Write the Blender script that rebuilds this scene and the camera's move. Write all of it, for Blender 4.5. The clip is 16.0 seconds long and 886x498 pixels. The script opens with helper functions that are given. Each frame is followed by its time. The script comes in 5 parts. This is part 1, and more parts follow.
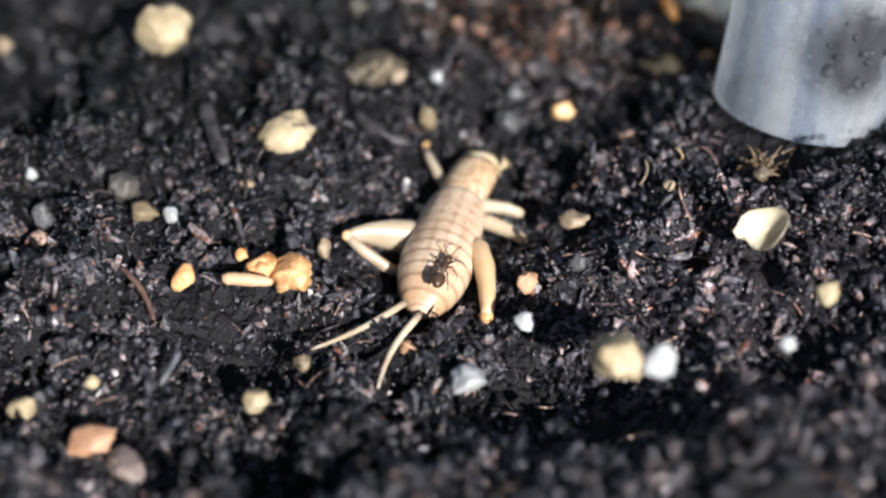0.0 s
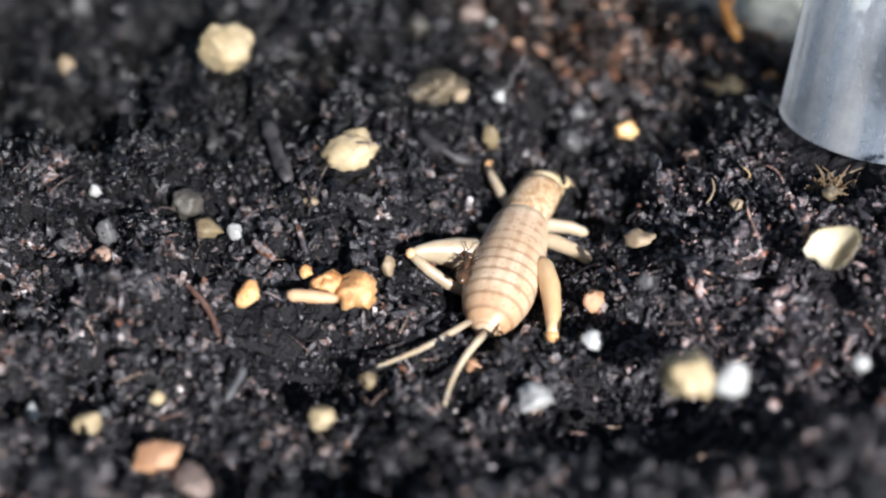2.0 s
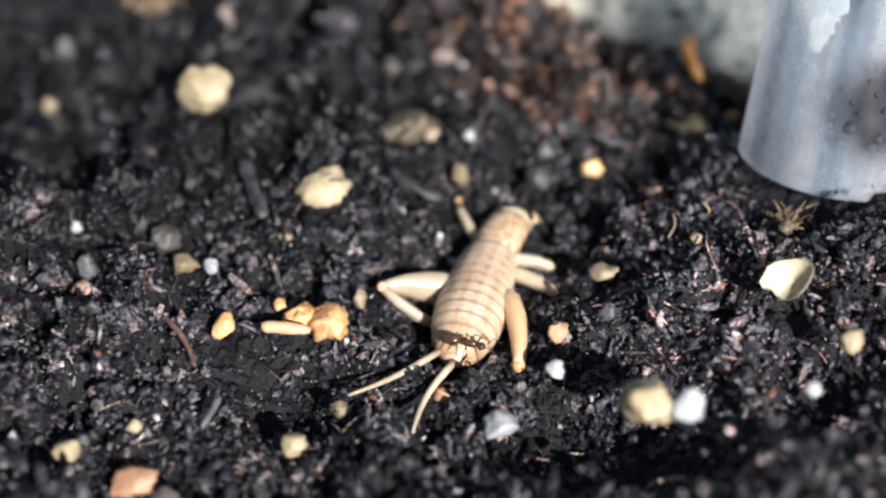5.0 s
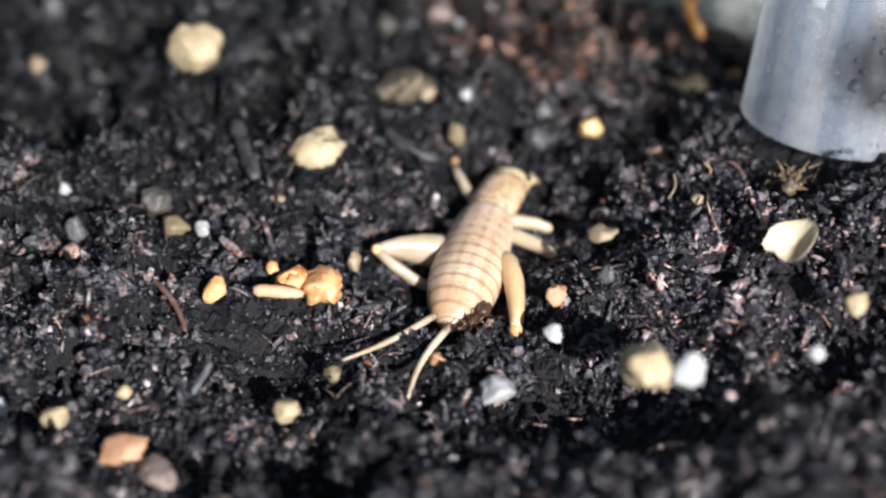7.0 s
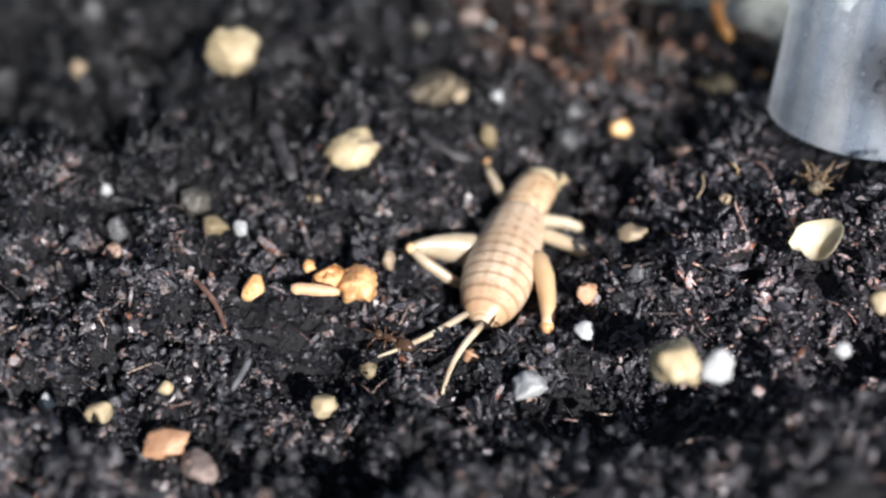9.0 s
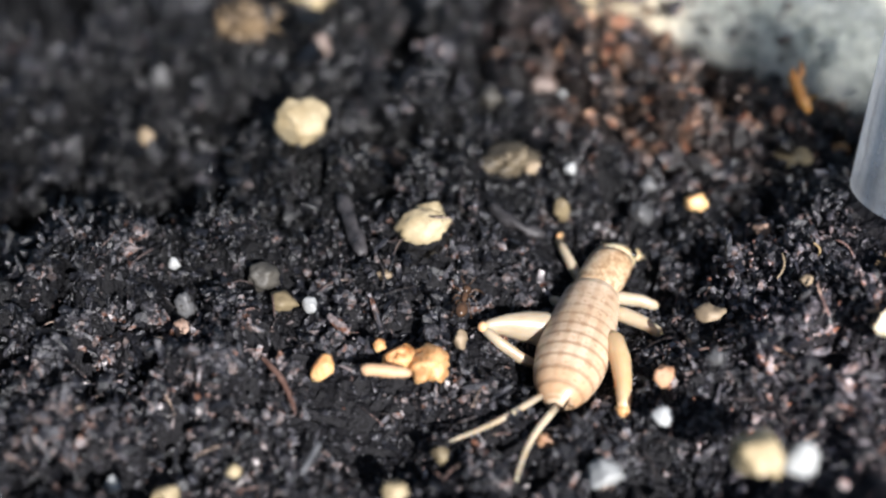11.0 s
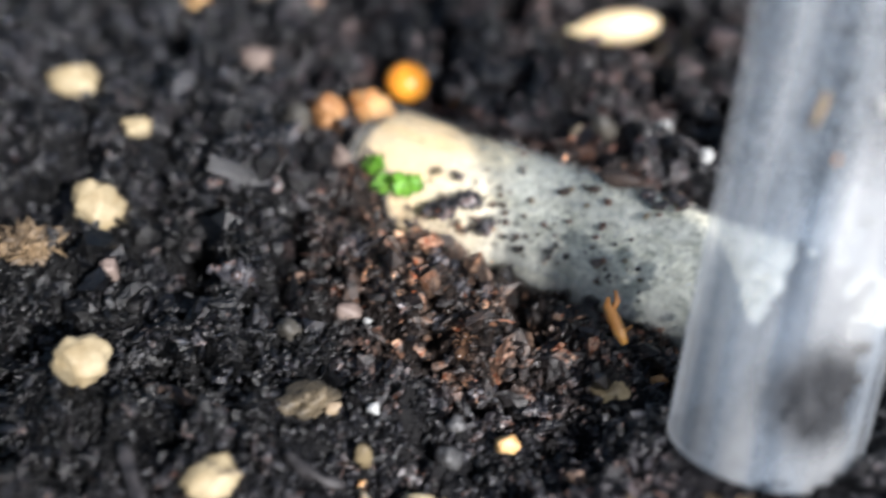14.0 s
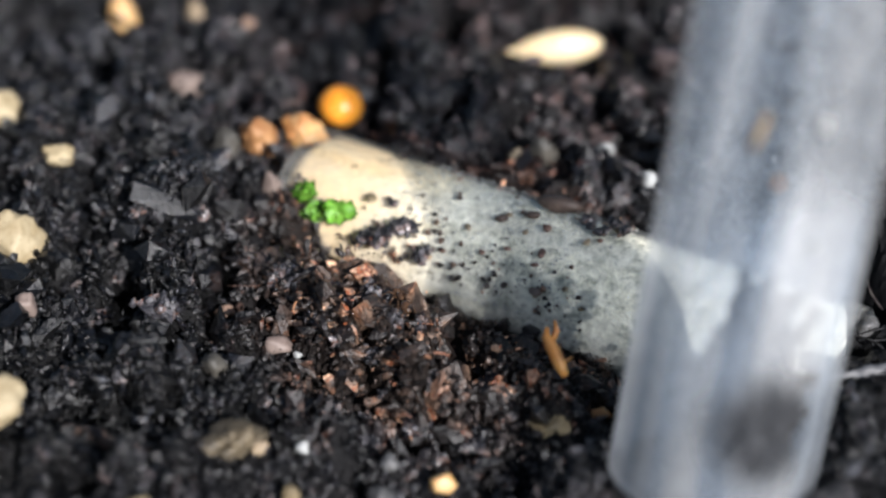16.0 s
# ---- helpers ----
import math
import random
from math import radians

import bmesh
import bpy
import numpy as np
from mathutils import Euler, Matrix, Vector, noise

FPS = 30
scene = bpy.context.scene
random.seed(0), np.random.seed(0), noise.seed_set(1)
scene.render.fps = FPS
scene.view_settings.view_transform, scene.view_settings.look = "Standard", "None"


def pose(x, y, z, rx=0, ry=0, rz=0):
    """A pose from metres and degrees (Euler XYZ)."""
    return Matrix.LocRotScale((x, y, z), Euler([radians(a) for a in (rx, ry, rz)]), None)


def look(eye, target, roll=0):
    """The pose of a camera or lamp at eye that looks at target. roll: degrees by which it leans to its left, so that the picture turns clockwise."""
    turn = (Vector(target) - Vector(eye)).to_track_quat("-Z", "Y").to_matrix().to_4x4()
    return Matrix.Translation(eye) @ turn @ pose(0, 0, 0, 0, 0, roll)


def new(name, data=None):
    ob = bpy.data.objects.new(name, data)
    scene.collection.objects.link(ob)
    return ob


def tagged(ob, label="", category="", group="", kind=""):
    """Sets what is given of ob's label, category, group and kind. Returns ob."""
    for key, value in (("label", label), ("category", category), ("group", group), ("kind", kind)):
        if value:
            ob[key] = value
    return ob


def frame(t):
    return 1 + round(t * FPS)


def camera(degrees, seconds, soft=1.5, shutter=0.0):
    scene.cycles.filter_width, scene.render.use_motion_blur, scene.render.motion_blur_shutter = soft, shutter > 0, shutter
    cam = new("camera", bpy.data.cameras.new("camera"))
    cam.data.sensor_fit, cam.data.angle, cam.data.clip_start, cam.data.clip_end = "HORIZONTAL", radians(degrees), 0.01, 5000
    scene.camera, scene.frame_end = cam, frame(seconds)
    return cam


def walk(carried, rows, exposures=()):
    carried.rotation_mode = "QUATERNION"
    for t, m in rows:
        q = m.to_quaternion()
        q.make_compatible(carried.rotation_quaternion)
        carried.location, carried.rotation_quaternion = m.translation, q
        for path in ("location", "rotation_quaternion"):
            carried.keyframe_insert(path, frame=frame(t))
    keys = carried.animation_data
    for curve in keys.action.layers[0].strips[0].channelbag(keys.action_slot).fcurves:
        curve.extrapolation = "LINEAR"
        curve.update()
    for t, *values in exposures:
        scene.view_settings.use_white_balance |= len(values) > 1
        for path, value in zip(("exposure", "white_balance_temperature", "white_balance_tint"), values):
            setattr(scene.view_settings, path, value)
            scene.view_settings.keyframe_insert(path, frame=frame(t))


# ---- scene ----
cam = camera(30, 16.0, soft=2.3, shutter=0.5)
cam.data.dof.use_dof = True
ant = new("ant")  # the filmer keeps the walking ant in focus
cam.data.dof.focus_object = ant
cam.data.dof.aperture_fstop = 29.0
U = 0.001  # lengths below are written in millimetres


def eye(x, y, z, yaw, pitch, roll):
    """Pose of the camera: millimetres, then degrees of turn to the left, tilt up and lean."""
    a, b = radians(yaw), radians(pitch)
    ahead = Vector((-math.sin(a) * math.cos(b), math.cos(a) * math.cos(b), math.sin(b)))
    at = Vector((x, y, z)) * U
    return look(at, at + ahead, roll)


PATH = [
    (0.0, (0.01, -44.60, 36.46), (1.91, -41.86, 0.27)),
    (0.5, (-0.06, -44.06, 35.80), (1.93, -40.94, 0.13)),
    (1.0, (-0.80, -43.57, 35.74), (2.49, -41.22, -0.07)),
    (1.5, (-0.75, -44.84, 35.91), (2.80, -40.60, -0.21)),
    (2.0, (-1.08, -44.74, 35.86), (3.41, -40.71, -0.43)),
    (2.5, (-0.52, -44.85, 35.87), (2.93, -40.18, 0.04)),
    (3.0, (-0.36, -45.70, 36.54), (2.00, -39.20, 0.75)),
    (3.2, (-0.18, -45.63, 36.56), (2.13, -38.98, 0.41)),
    (5.3, (-0.26, -46.47, 36.71), (2.98, -39.15, -0.27)),
    (5.5, (-0.02, -46.06, 36.50), (2.72, -40.12, -0.21)),
    (6.0, (-0.55, -45.61, 36.02), (3.10, -40.31, -0.63)),
    (6.5, (-0.80, -44.94, 35.76), (2.74, -40.81, -0.17)),
    (7.0, (-0.13, -45.50, 35.97), (3.02, -40.42, -0.42)),
    (7.5, (-0.23, -46.32, 36.79), (2.88, -39.60, -0.27)),
    (8.0, (0.05, -46.77, 36.95), (4.12, -39.79, -1.14)),
    (8.2, (0.02, -47.03, 36.85), (4.09, -40.25, -1.20)),
    (10.3, (-1.32, -45.09, 37.13), (6.17, -40.59, -2.06)),
    (10.5, (-1.45, -45.21, 37.57), (6.88, -39.42, -2.49)),
    (11.0, (-1.13, -44.56, 37.29), (6.55, -39.30, -2.31)),
    (11.5, (-1.55, -42.95, 36.91), (6.78, -38.61, -2.35)),
    (12.0, (-1.55, -41.49, 36.64), (4.79, -38.06, -1.11)),
    (12.5, (-1.47, -42.37, 36.89), (3.49, -37.25, -0.24)),
    (13.0, (-0.10, -41.22, 36.75), (1.12, -36.74, 0.72)),
    (13.5, (-0.34, -40.34, 37.37), (0.71, -34.88, 0.77)),
    (14.0, (0.36, -38.78, 37.72), (-0.05, -34.67, 1.14)),
    (14.5, (1.35, -37.12, 36.66), (-3.49, -33.75, 2.55)),
    (15.0, (1.48, -36.50, 35.98), (-3.44, -33.34, 2.21)),
    (15.5, (1.07, -36.17, 36.31), (-2.40, -33.52, 1.58)),
    (16.0, (1.34, -36.60, 36.50), (-1.75, -33.82, 1.46)),
]
walk(cam, [(t, eye(*p, *a)) for t, p, a in PATH], [(0.0, 0.5), (13.0, 0.5), (14.2, 0.38), (15.0, 0.3), (16.0, 0.2)])

# ---- light ----
SUN_WAY = Vector((0.39, -0.77, 0.50)).normalized()  # towards the sun
world = bpy.data.worlds.new("sky")
scene.world = world
world.use_nodes = True
wn = world.node_tree.nodes
sky = wn.new("ShaderNodeTexSky")
sky.sky_type = "NISHITA"
sky.sun_disc = False
sky.sun_elevation = math.asin(SUN_WAY.z)
sky.sun_rotation = math.atan2(SUN_WAY.x, SUN_WAY.y)
wn["Background"].inputs[1].default_value = 0.06
world.node_tree.links.new(sky.outputs[0], wn["Background"].inputs[0])
sun = new("sun", bpy.data.lights.new("sun", "SUN"))
sun.data.energy = 6.4
sun.data.angle = radians(0.6)
sun.data.color = (0.99, 0.965, 0.98)
sun.matrix_world = look(SUN_WAY * 0.4, (0, 0, 0))


# ---- materials ----
def material(name):
    m = bpy.data.materials.new(name)
    m.use_nodes = True
    t = m.node_tree
    return m, t.nodes, t.links, t.nodes["Principled BSDF"]


def texture(nodes, links, size, detail=4.0, rough=0.6, kind="ShaderNodeTexNoise"):
    """A noise whose grain is about the given size in millimetres."""
    co = nodes.new("ShaderNodeTexCoord")
    n = nodes.new(kind)
    n.inputs["Scale"].default_value = 1000.0 / size
    if kind == "ShaderNodeTexNoise":
        n.inputs["Detail"].default_value = detail
        n.inputs["Roughness"].default_value = rough
    links.new(co.outputs["Object"], n.inputs["Vector"])
    return n


def ramp(nodes, links, source, stops):
    r = nodes.new("ShaderNodeValToRGB")
    e = r.color_ramp.elements
    while len(e) < len(stops):
        e.new(0.5)
    for k, (p, c) in enumerate(stops):
        e[k].position = p
        e[k].color = (*c, 1)
    links.new(source, r.inputs[0])
    return r


def mixed(nodes, links, how, factor, a, b):
    m = nodes.new("ShaderNodeMix")
    m.data_type = "RGBA"
    m.blend_type = how
    for value, socket in ((factor, m.inputs["Factor"]), (a, m.inputs["A"]), (b, m.inputs["B"])):
        if isinstance(value, (int, float)):
            socket.default_value = value
        elif isinstance(value, tuple):
            socket.default_value = (*value, 1)
        else:
            links.new(value, socket)
    return m.outputs["Result"]


def relief(nodes, links, bsdf, source, height, strength=0.6):
    b = nodes.new("ShaderNodeBump")
    b.inputs["Strength"].default_value = strength
    b.inputs["Distance"].default_value = height * U
    links.new(source, b.inputs["Height"])
    links.new(b.outputs[0], bsdf.inputs["Normal"])


def shared(p):
    """Where the share p of the crumbs lies once half of their tone goes by clump."""
    q = 1 - p
    if q <= 1 / 3:
        return 1 - math.sqrt(0.48 * q)
    return 0.6 - (q - 1 / 3) * 0.6 if q <= 2 / 3 else math.sqrt(0.48 * p)


def soil_material(name, stops, rough=0.5, shine=0.7):
    m, n, k, b = material(name)
    geo = n.new("ShaderNodeNewGeometry")
    # neighbouring crumbs share a tone: part of it is each crumb's own, part goes by clump
    clump = n.new("ShaderNodeMapRange")
    clump.inputs["From Min"].default_value = 0.33
    clump.inputs["From Max"].default_value = 0.67
    k.new(texture(n, k, 1.3, 2.0).outputs["Fac"], clump.inputs["Value"])
    blend = n.new("ShaderNodeMix")
    blend.inputs["Factor"].default_value = 0.4
    k.new(geo.outputs["Random Per Island"], blend.inputs["A"])
    k.new(clump.outputs[0], blend.inputs["B"])
    tone = ramp(n, k, blend.outputs["Result"], [(shared(p), c) for p, c in stops])
    tone.color_ramp.interpolation = "CONSTANT"
    patch = texture(n, k, 9.0, 2.0)
    # drier soil in the front, a brown patch beside the buried tube, black and wet between
    co = n.new("ShaderNodeTexCoord")

    def zone(middle, near, reach):
        d = n.new("ShaderNodeVectorMath")
        d.operation = "DISTANCE"
        d.inputs[1].default_value = Vector(middle) * U
        k.new(co.outputs["Object"], d.inputs[0])
        w = n.new("ShaderNodeMath")
        w.operation = "MULTIPLY_ADD"
        w.inputs[1].default_value = 0.010
        k.new(patch.outputs["Fac"], w.inputs[0])
        k.new(d.outputs["Value"], w.inputs[2])
        r = n.new("ShaderNodeMapRange")
        r.interpolation_type = "SMOOTHSTEP"
        r.inputs["From Min"].default_value = (near + 5) * U
        r.inputs["From Max"].default_value = (reach + 5) * U
        r.inputs["To Min"].default_value = 1.0
        r.inputs["To Max"].default_value = 0.0
        k.new(w.outputs[0], r.inputs["Value"])
        return r.outputs[0]

    wet = mixed(n, k, "MIX", zone((-3, -25, 0), 22, 35), (0.38, 0.43, 0.53), (1.85, 1.80, 1.88))
    c = mixed(n, k, "MULTIPLY", 1.0, tone.outputs[0], mixed(n, k, "MIX", zone((3.5, 15.5, 0), 4, 10), wet, (3.3, 2.1, 1.35)))
    c = mixed(n, k, "MULTIPLY", zone((-14, 9.5, 0), 7, 14), c, (0.20, 0.22, 0.26))  # the hollow's relief shade, put into the colour of its wet soil
    c = mixed(n, k, "MULTIPLY", zone((10.0, -4.0, 0), 4, 10), c, (2.1, 1.9, 1.85))  # a dry mound
    c = mixed(n, k, "MULTIPLY", zone((5, 34, 0), 8, 17), c, (2.0, 1.45, 1.2))  # bark brown soil at the back
    grain = texture(n, k, 0.12, 3.0)
    speck = ramp(n, k, grain.outputs["Fac"], [(0.36, (0.35, 0.35, 0.35)), (0.62, (1.6, 1.6, 1.6))])
    c = mixed(n, k, "MULTIPLY", 1.0, c, speck.outputs[0])
    k.new(c, b.inputs["Base Color"])
    gloss = n.new("ShaderNodeMapRange")
    gloss.inputs["To Min"].default_value = rough - 0.16
    gloss.inputs["To Max"].default_value = rough + 0.22
    k.new(texture(n, k, 0.5, 2.0).outputs["Fac"], gloss.inputs["Value"])
    k.new(gloss.outputs[0], b.inputs["Roughness"])
    b.inputs["Specular IOR Level"].default_value = shine
    relief(n, k, b, grain.outputs["Fac"], 0.08, 1.0)
    return m


UMBER, RUST = (0.016, 0.0125, 0.0115), (0.075, 0.034, 0.02)
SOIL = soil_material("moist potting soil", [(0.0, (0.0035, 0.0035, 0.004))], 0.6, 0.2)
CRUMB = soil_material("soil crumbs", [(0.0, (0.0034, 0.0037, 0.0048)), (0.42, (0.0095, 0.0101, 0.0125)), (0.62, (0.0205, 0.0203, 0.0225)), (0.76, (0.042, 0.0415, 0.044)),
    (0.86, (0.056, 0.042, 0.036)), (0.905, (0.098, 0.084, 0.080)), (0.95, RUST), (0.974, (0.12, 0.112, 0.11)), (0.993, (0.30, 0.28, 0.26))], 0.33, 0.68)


def grit(name, base, second, size=0.35, rough=0.6, pits=0.35, glow=0.0):
    """Mineral or seed-like stuff with two colours, small pits and soft relief."""
    m, n, k, b = material(name)
    info = n.new("ShaderNodeObjectInfo")
    big = texture(n, k, size * 2.5, 3.0)
    tone = ramp(n, k, big.outputs["Fac"], [(0.35, base), (0.68, second)])
    fine = texture(n, k, size * 0.35, 4.0, 0.7)
    dirt = ramp(n, k, fine.outputs["Fac"], [(pits - 0.08, (0.28, 0.22, 0.16)), (pits + 0.02, (1, 1, 1))])
    c = mixed(n, k, "MULTIPLY", 1.0, tone.outputs[0], dirt.outputs[0])
    vary = n.new("ShaderNodeHueSaturation")
    lift = n.new("ShaderNodeMapRange")
    lift.inputs["To Min"].default_value = 0.85
    lift.inputs["To Max"].default_value = 1.12
    k.new(info.outputs["Random"], lift.inputs["Value"])
    k.new(lift.outputs[0], vary.inputs["Value"])
    k.new(c, vary.inputs["Color"])
    k.new(vary.outputs[0], b.inputs["Base Color"])
    b.inputs["Roughness"].default_value = rough
    if glow:
        b.inputs["Subsurface Weight"].default_value = glow
        b.inputs["Subsurface Radius"].default_value = (1.0, 0.6, 0.3)
        b.inputs["Subsurface Scale"].default_value = 0.4 * U
    relief(n, k, b, fine.outputs["Fac"], 0.025, 0.5)
    return m


MAT = {
    "cream": grit("cream mineral", (0.33, 0.255, 0.14), (0.49, 0.41, 0.265), 0.4, 0.65, 0.37),
    "white": grit("white mineral", (0.30, 0.31, 0.31), (0.46, 0.47, 0.46), 0.4, 0.5, 0.28),
    "grey": grit("pale grey grit", (0.05, 0.051, 0.055), (0.12, 0.121, 0.122), 0.4, 0.5, 0.45),
    "stone": grit("dull brownish grey stone", (0.035, 0.033, 0.029), (0.085, 0.078, 0.065), 0.4, 0.6),
    "dull": grit("soil dusted tan stone", (0.04, 0.034, 0.025), (0.17, 0.135, 0.085), 0.4, 0.6, 0.46),
    "tan": grit("tan grit", (0.20, 0.15, 0.095), (0.35, 0.27, 0.18), 0.4, 0.6),
    "brown": grit("brown bark bit", (0.22, 0.14, 0.10), (0.34, 0.23, 0.17), 0.4, 0.6),
    "pink": grit("pinkish bark bit", (0.12, 0.088, 0.076), (0.23, 0.18, 0.155), 0.4, 0.6),
    "ochre": grit("ochre grit", (0.12, 0.09, 0.05), (0.22, 0.175, 0.10), 0.4, 0.6),
    "gold": grit("golden brown fibre clod", (0.28, 0.19, 0.09), (0.42, 0.30, 0.15), 0.3, 0.6, 0.44),
    "red": grit("reddish brown grit", (0.33, 0.17, 0.09), (0.50, 0.30, 0.18), 0.3, 0.55),
    "orange": grit("orange food crumb", (0.42, 0.17, 0.05), (0.78, 0.50, 0.24), 0.45, 0.5, 0.40, 0.35),
    "husky": grit("orange brown husk crumb", (0.26, 0.11, 0.04), (0.46, 0.25, 0.11), 0.4, 0.55, 0.42),
    "amber": grit("amber seed", (0.56, 0.33, 0.13), (0.68, 0.45, 0.22), 0.5, 0.45, 0.3, 0.3),
    "beige": grit("beige straw", (0.52, 0.30, 0.16), (0.66, 0.44, 0.27), 0.4, 0.5, 0.36),
    "millet": grit("orange millet grain", (0.76, 0.27, 0.02), (0.82, 0.34, 0.04), 1.6, 0.32, 0.2, 0.3),
    "canary": grit("cream canary seed", (0.68, 0.53, 0.31), (0.76, 0.64, 0.43), 1.8, 0.3, 0.2, 0.3),
    "green": grit("fresh green leaf", (0.13, 0.36, 0.03), (0.26, 0.55, 0.07), 0.5, 0.45, 0.3, 0.2),
    "bark": grit("dark bark chip", (0.05, 0.035, 0.028), (0.10, 0.065, 0.05), 0.3, 0.55),
    "twig": grit("grey brown twig", (0.016, 0.015, 0.016), (0.05, 0.046, 0.048), 0.25, 0.55),
    "root": grit("reddish root", (0.11, 0.055, 0.04), (0.22, 0.13, 0.10), 0.25, 0.55),
    "straw": grit("grey straw", (0.07, 0.072, 0.078), (0.14, 0.143, 0.15), 0.25, 0.5),
}


# ---- mesh tools, all in millimetres ----
def part(name, bm, mat, parent=None, label="", smooth=True):
    """Links a bmesh, drawn in millimetres, as one mesh object."""
    me = bpy.data.meshes.new(name)
    bmesh.ops.scale(bm, vec=(U, U, U), verts=bm.verts)
    bmesh.ops.recalc_face_normals(bm, faces=bm.faces)
    bm.to_mesh(me)
    bm.free()
    if smooth:
        me.polygons.foreach_set("use_smooth", [True] * len(me.polygons))
    me.materials.append(mat)
    ob = new(name, me)
    if parent:
        ob.parent = parent
    return tagged(ob, label)


def place(x, y, z, rx=0, ry=0, rz=0):
    return pose(x * U, y * U, z * U, rx, ry, rz)


def loft(bm, rings, around=16, caps=True):
    """Skin over rings of (centre, right vector, up vector)."""
    rows = []
    for c, a, b in rings:
        c, a, b = Vector(c), Vector(a), Vector(b)
        rows.append([bm.verts.new(c + a * math.cos(2 * math.pi * j / around) + b * math.sin(2 * math.pi * j / around)) for j in range(around)])
    for r, s in zip(rows, rows[1:]):
        for j in range(around):
            bm.faces.new((r[j], r[(j + 1) % around], s[(j + 1) % around], s[j]))
    if caps:
        bm.faces.new(list(reversed(rows[0])))
        bm.faces.new(rows[-1])
    return rows


def limb(bm, points, radii, around=10, flat=1.0):
    """A tapering rounded rod through points."""
    pts = [Vector(p) for p in points]
    rings = []
    for k, p in enumerate(pts):
        d = (pts[min(k + 1, len(pts) - 1)] - pts[max(k - 1, 0)]).normalized()
        side = d.cross(Vector((0, 0, 1)))
        side = side.normalized() if side.length > 1e-3 else Vector((1, 0, 0))
        up = side.cross(d).normalized()
        rings.append((p, side * radii[k] * flat, up * radii[k]))
    loft(bm, rings, around)


def bent(a, b, sag, n=7):
    """Points from a to b with a bow."""
    a, b, sag = Vector(a), Vector(b), Vector(sag)
    return [a.lerp(b, k / (n - 1)) + sag * math.sin(math.pi * k / (n - 1)) for k in range(n)]


def lump(bm, sx, sy, sz, rough, seed, div=2, keen=1.0):
    """An irregular stone: a ball pushed in and out, with a few flat facets."""
    before = set(bm.verts)
    bmesh.ops.create_icosphere(bm, subdivisions=div, radius=1.0)
    rnd = random.Random(seed)
    cuts = [(Vector((rnd.uniform(-1, 1), rnd.uniform(-1, 1), rnd.uniform(-0.6, 1))).normalized(), rnd.uniform(0.55, 0.85)) for _ in range(int(10 * keen))]
    off = Vector((rnd.uniform(-50, 50), rnd.uniform(-50, 50), rnd.uniform(-50, 50)))
    for v in bm.verts:
        if v in before:
            continue
        p = v.co.normalized()
        r = 1 + rough * (noise.noise(p * 1.4 + off) + 0.22 * noise.noise(p * 3.1 + off))
        for d, far in cuts:
            if p.dot(d) * r > far:
                r = far / p.dot(d) * 0.88 + r * 0.12
        r *= 1 + 0.06 * noise.noise(p * 3.2 + off) + 0.03 * noise.noise(p * 7.0 + off) + 0.012 * noise.noise(p * 15.0 + off)
        v.co = Vector((p.x * r * sx, p.y * r * sy, p.z * r * sz))


# ---- lie of the land ----
MOUNDS = [
    (-6.7, -5.1, -0.3), (-1.3, 22.5, -1.0), (-1.4, 27.9, -0.3),
    (-13.5, 17, 0.8), (-14.1, -10.2, -1.9), (-8.7, 30, 0.2),
    (4, -11.3, 1.2), (10, 24.5, 0.3), (-6.2, 23.9, 0.2),
    (7.4, 25.1, -0.4), (2.9, 5.3, -1.5), (-7.1, 1.8, -0.3),
    (-10.8, -1.7, -1.1), (-4.2, 6.5, -0.3), (-12.1, 6.3, 0.8),
    (-0.3, -8.3, -2.4), (8.7, 35.2, -0.6), (-12.4, 37.7, -0.6),
    (6.7, 10.4, -0.3), (9, -4.3, 0.6), (-0.5, -0.5, -3.5),
    (-1.5, -4.5, -3.5), (11.5, 3.4, 1.0), (-15, 10, -4.6),
    (-19, 9.5, -4.6), (-8.8, 11, -3.2), (-19.5, 14, -3.0),
    (-6.5, 14.5, -1.6), (16, 5, 0.5), (-4.5, -8.5, -2.2),
    (3.8, 16.2, -2.6), (6.5, 13.8, -3.4), (9.8, 12.2, -3.0),
    (-3.2, 18.8, 0.6), (0.3, 17.3, 0.1), (-5.5, 23, 1.2),
    (5.0, -6.6, 2.4), (6.2, -4.0, 0.9),
]
TABLE = np.random.RandomState(7).rand(256, 256)


def grain_noise(x, y, size):
    """Smooth value noise in -1..1."""
    u, v = x / size + 1000.37, y / size + 1000.71
    i, j = np.floor(u).astype(int), np.floor(v).astype(int)
    a, b = u - i, v - j
    a, b = a * a * (3 - 2 * a), b * b * (3 - 2 * b)
    g = lambda p, q: TABLE[p % 256, q % 256]
    return 2 * ((g(i, j) * (1 - a) + g(i + 1, j) * a) * (1 - b) + (g(i, j + 1) * (1 - a) + g(i + 1, j + 1) * a) * b) - 1


def lie(x, y):
    """The broad height of the soil."""
    x, y = np.asarray(x, float), np.asarray(y, float)
    top, low = 0 * x, 0 * x + 0.02
    for mx, my, mz in MOUNDS:
        w = np.exp(-((x - mx) ** 2 + (y - my) ** 2) / (2 * 3.2 ** 2))
        top, low = top + w * mz, low + w
    return top / low


def calm(x, y):
    """How rough the soil may be: little under the cricket and the tubes."""
    r = 0 * x + 1.0
    for cx, cy, rad in ((-1.4, -2.0, 3.0), (-0.6, 2.0, 2.6), (11.4, 3.7, 3.6)):
        r = r * (1 - 0.75 * np.exp(-((x - cx) ** 2 + (y - cy) ** 2) / (2 * (rad * 0.6) ** 2)))
    return r


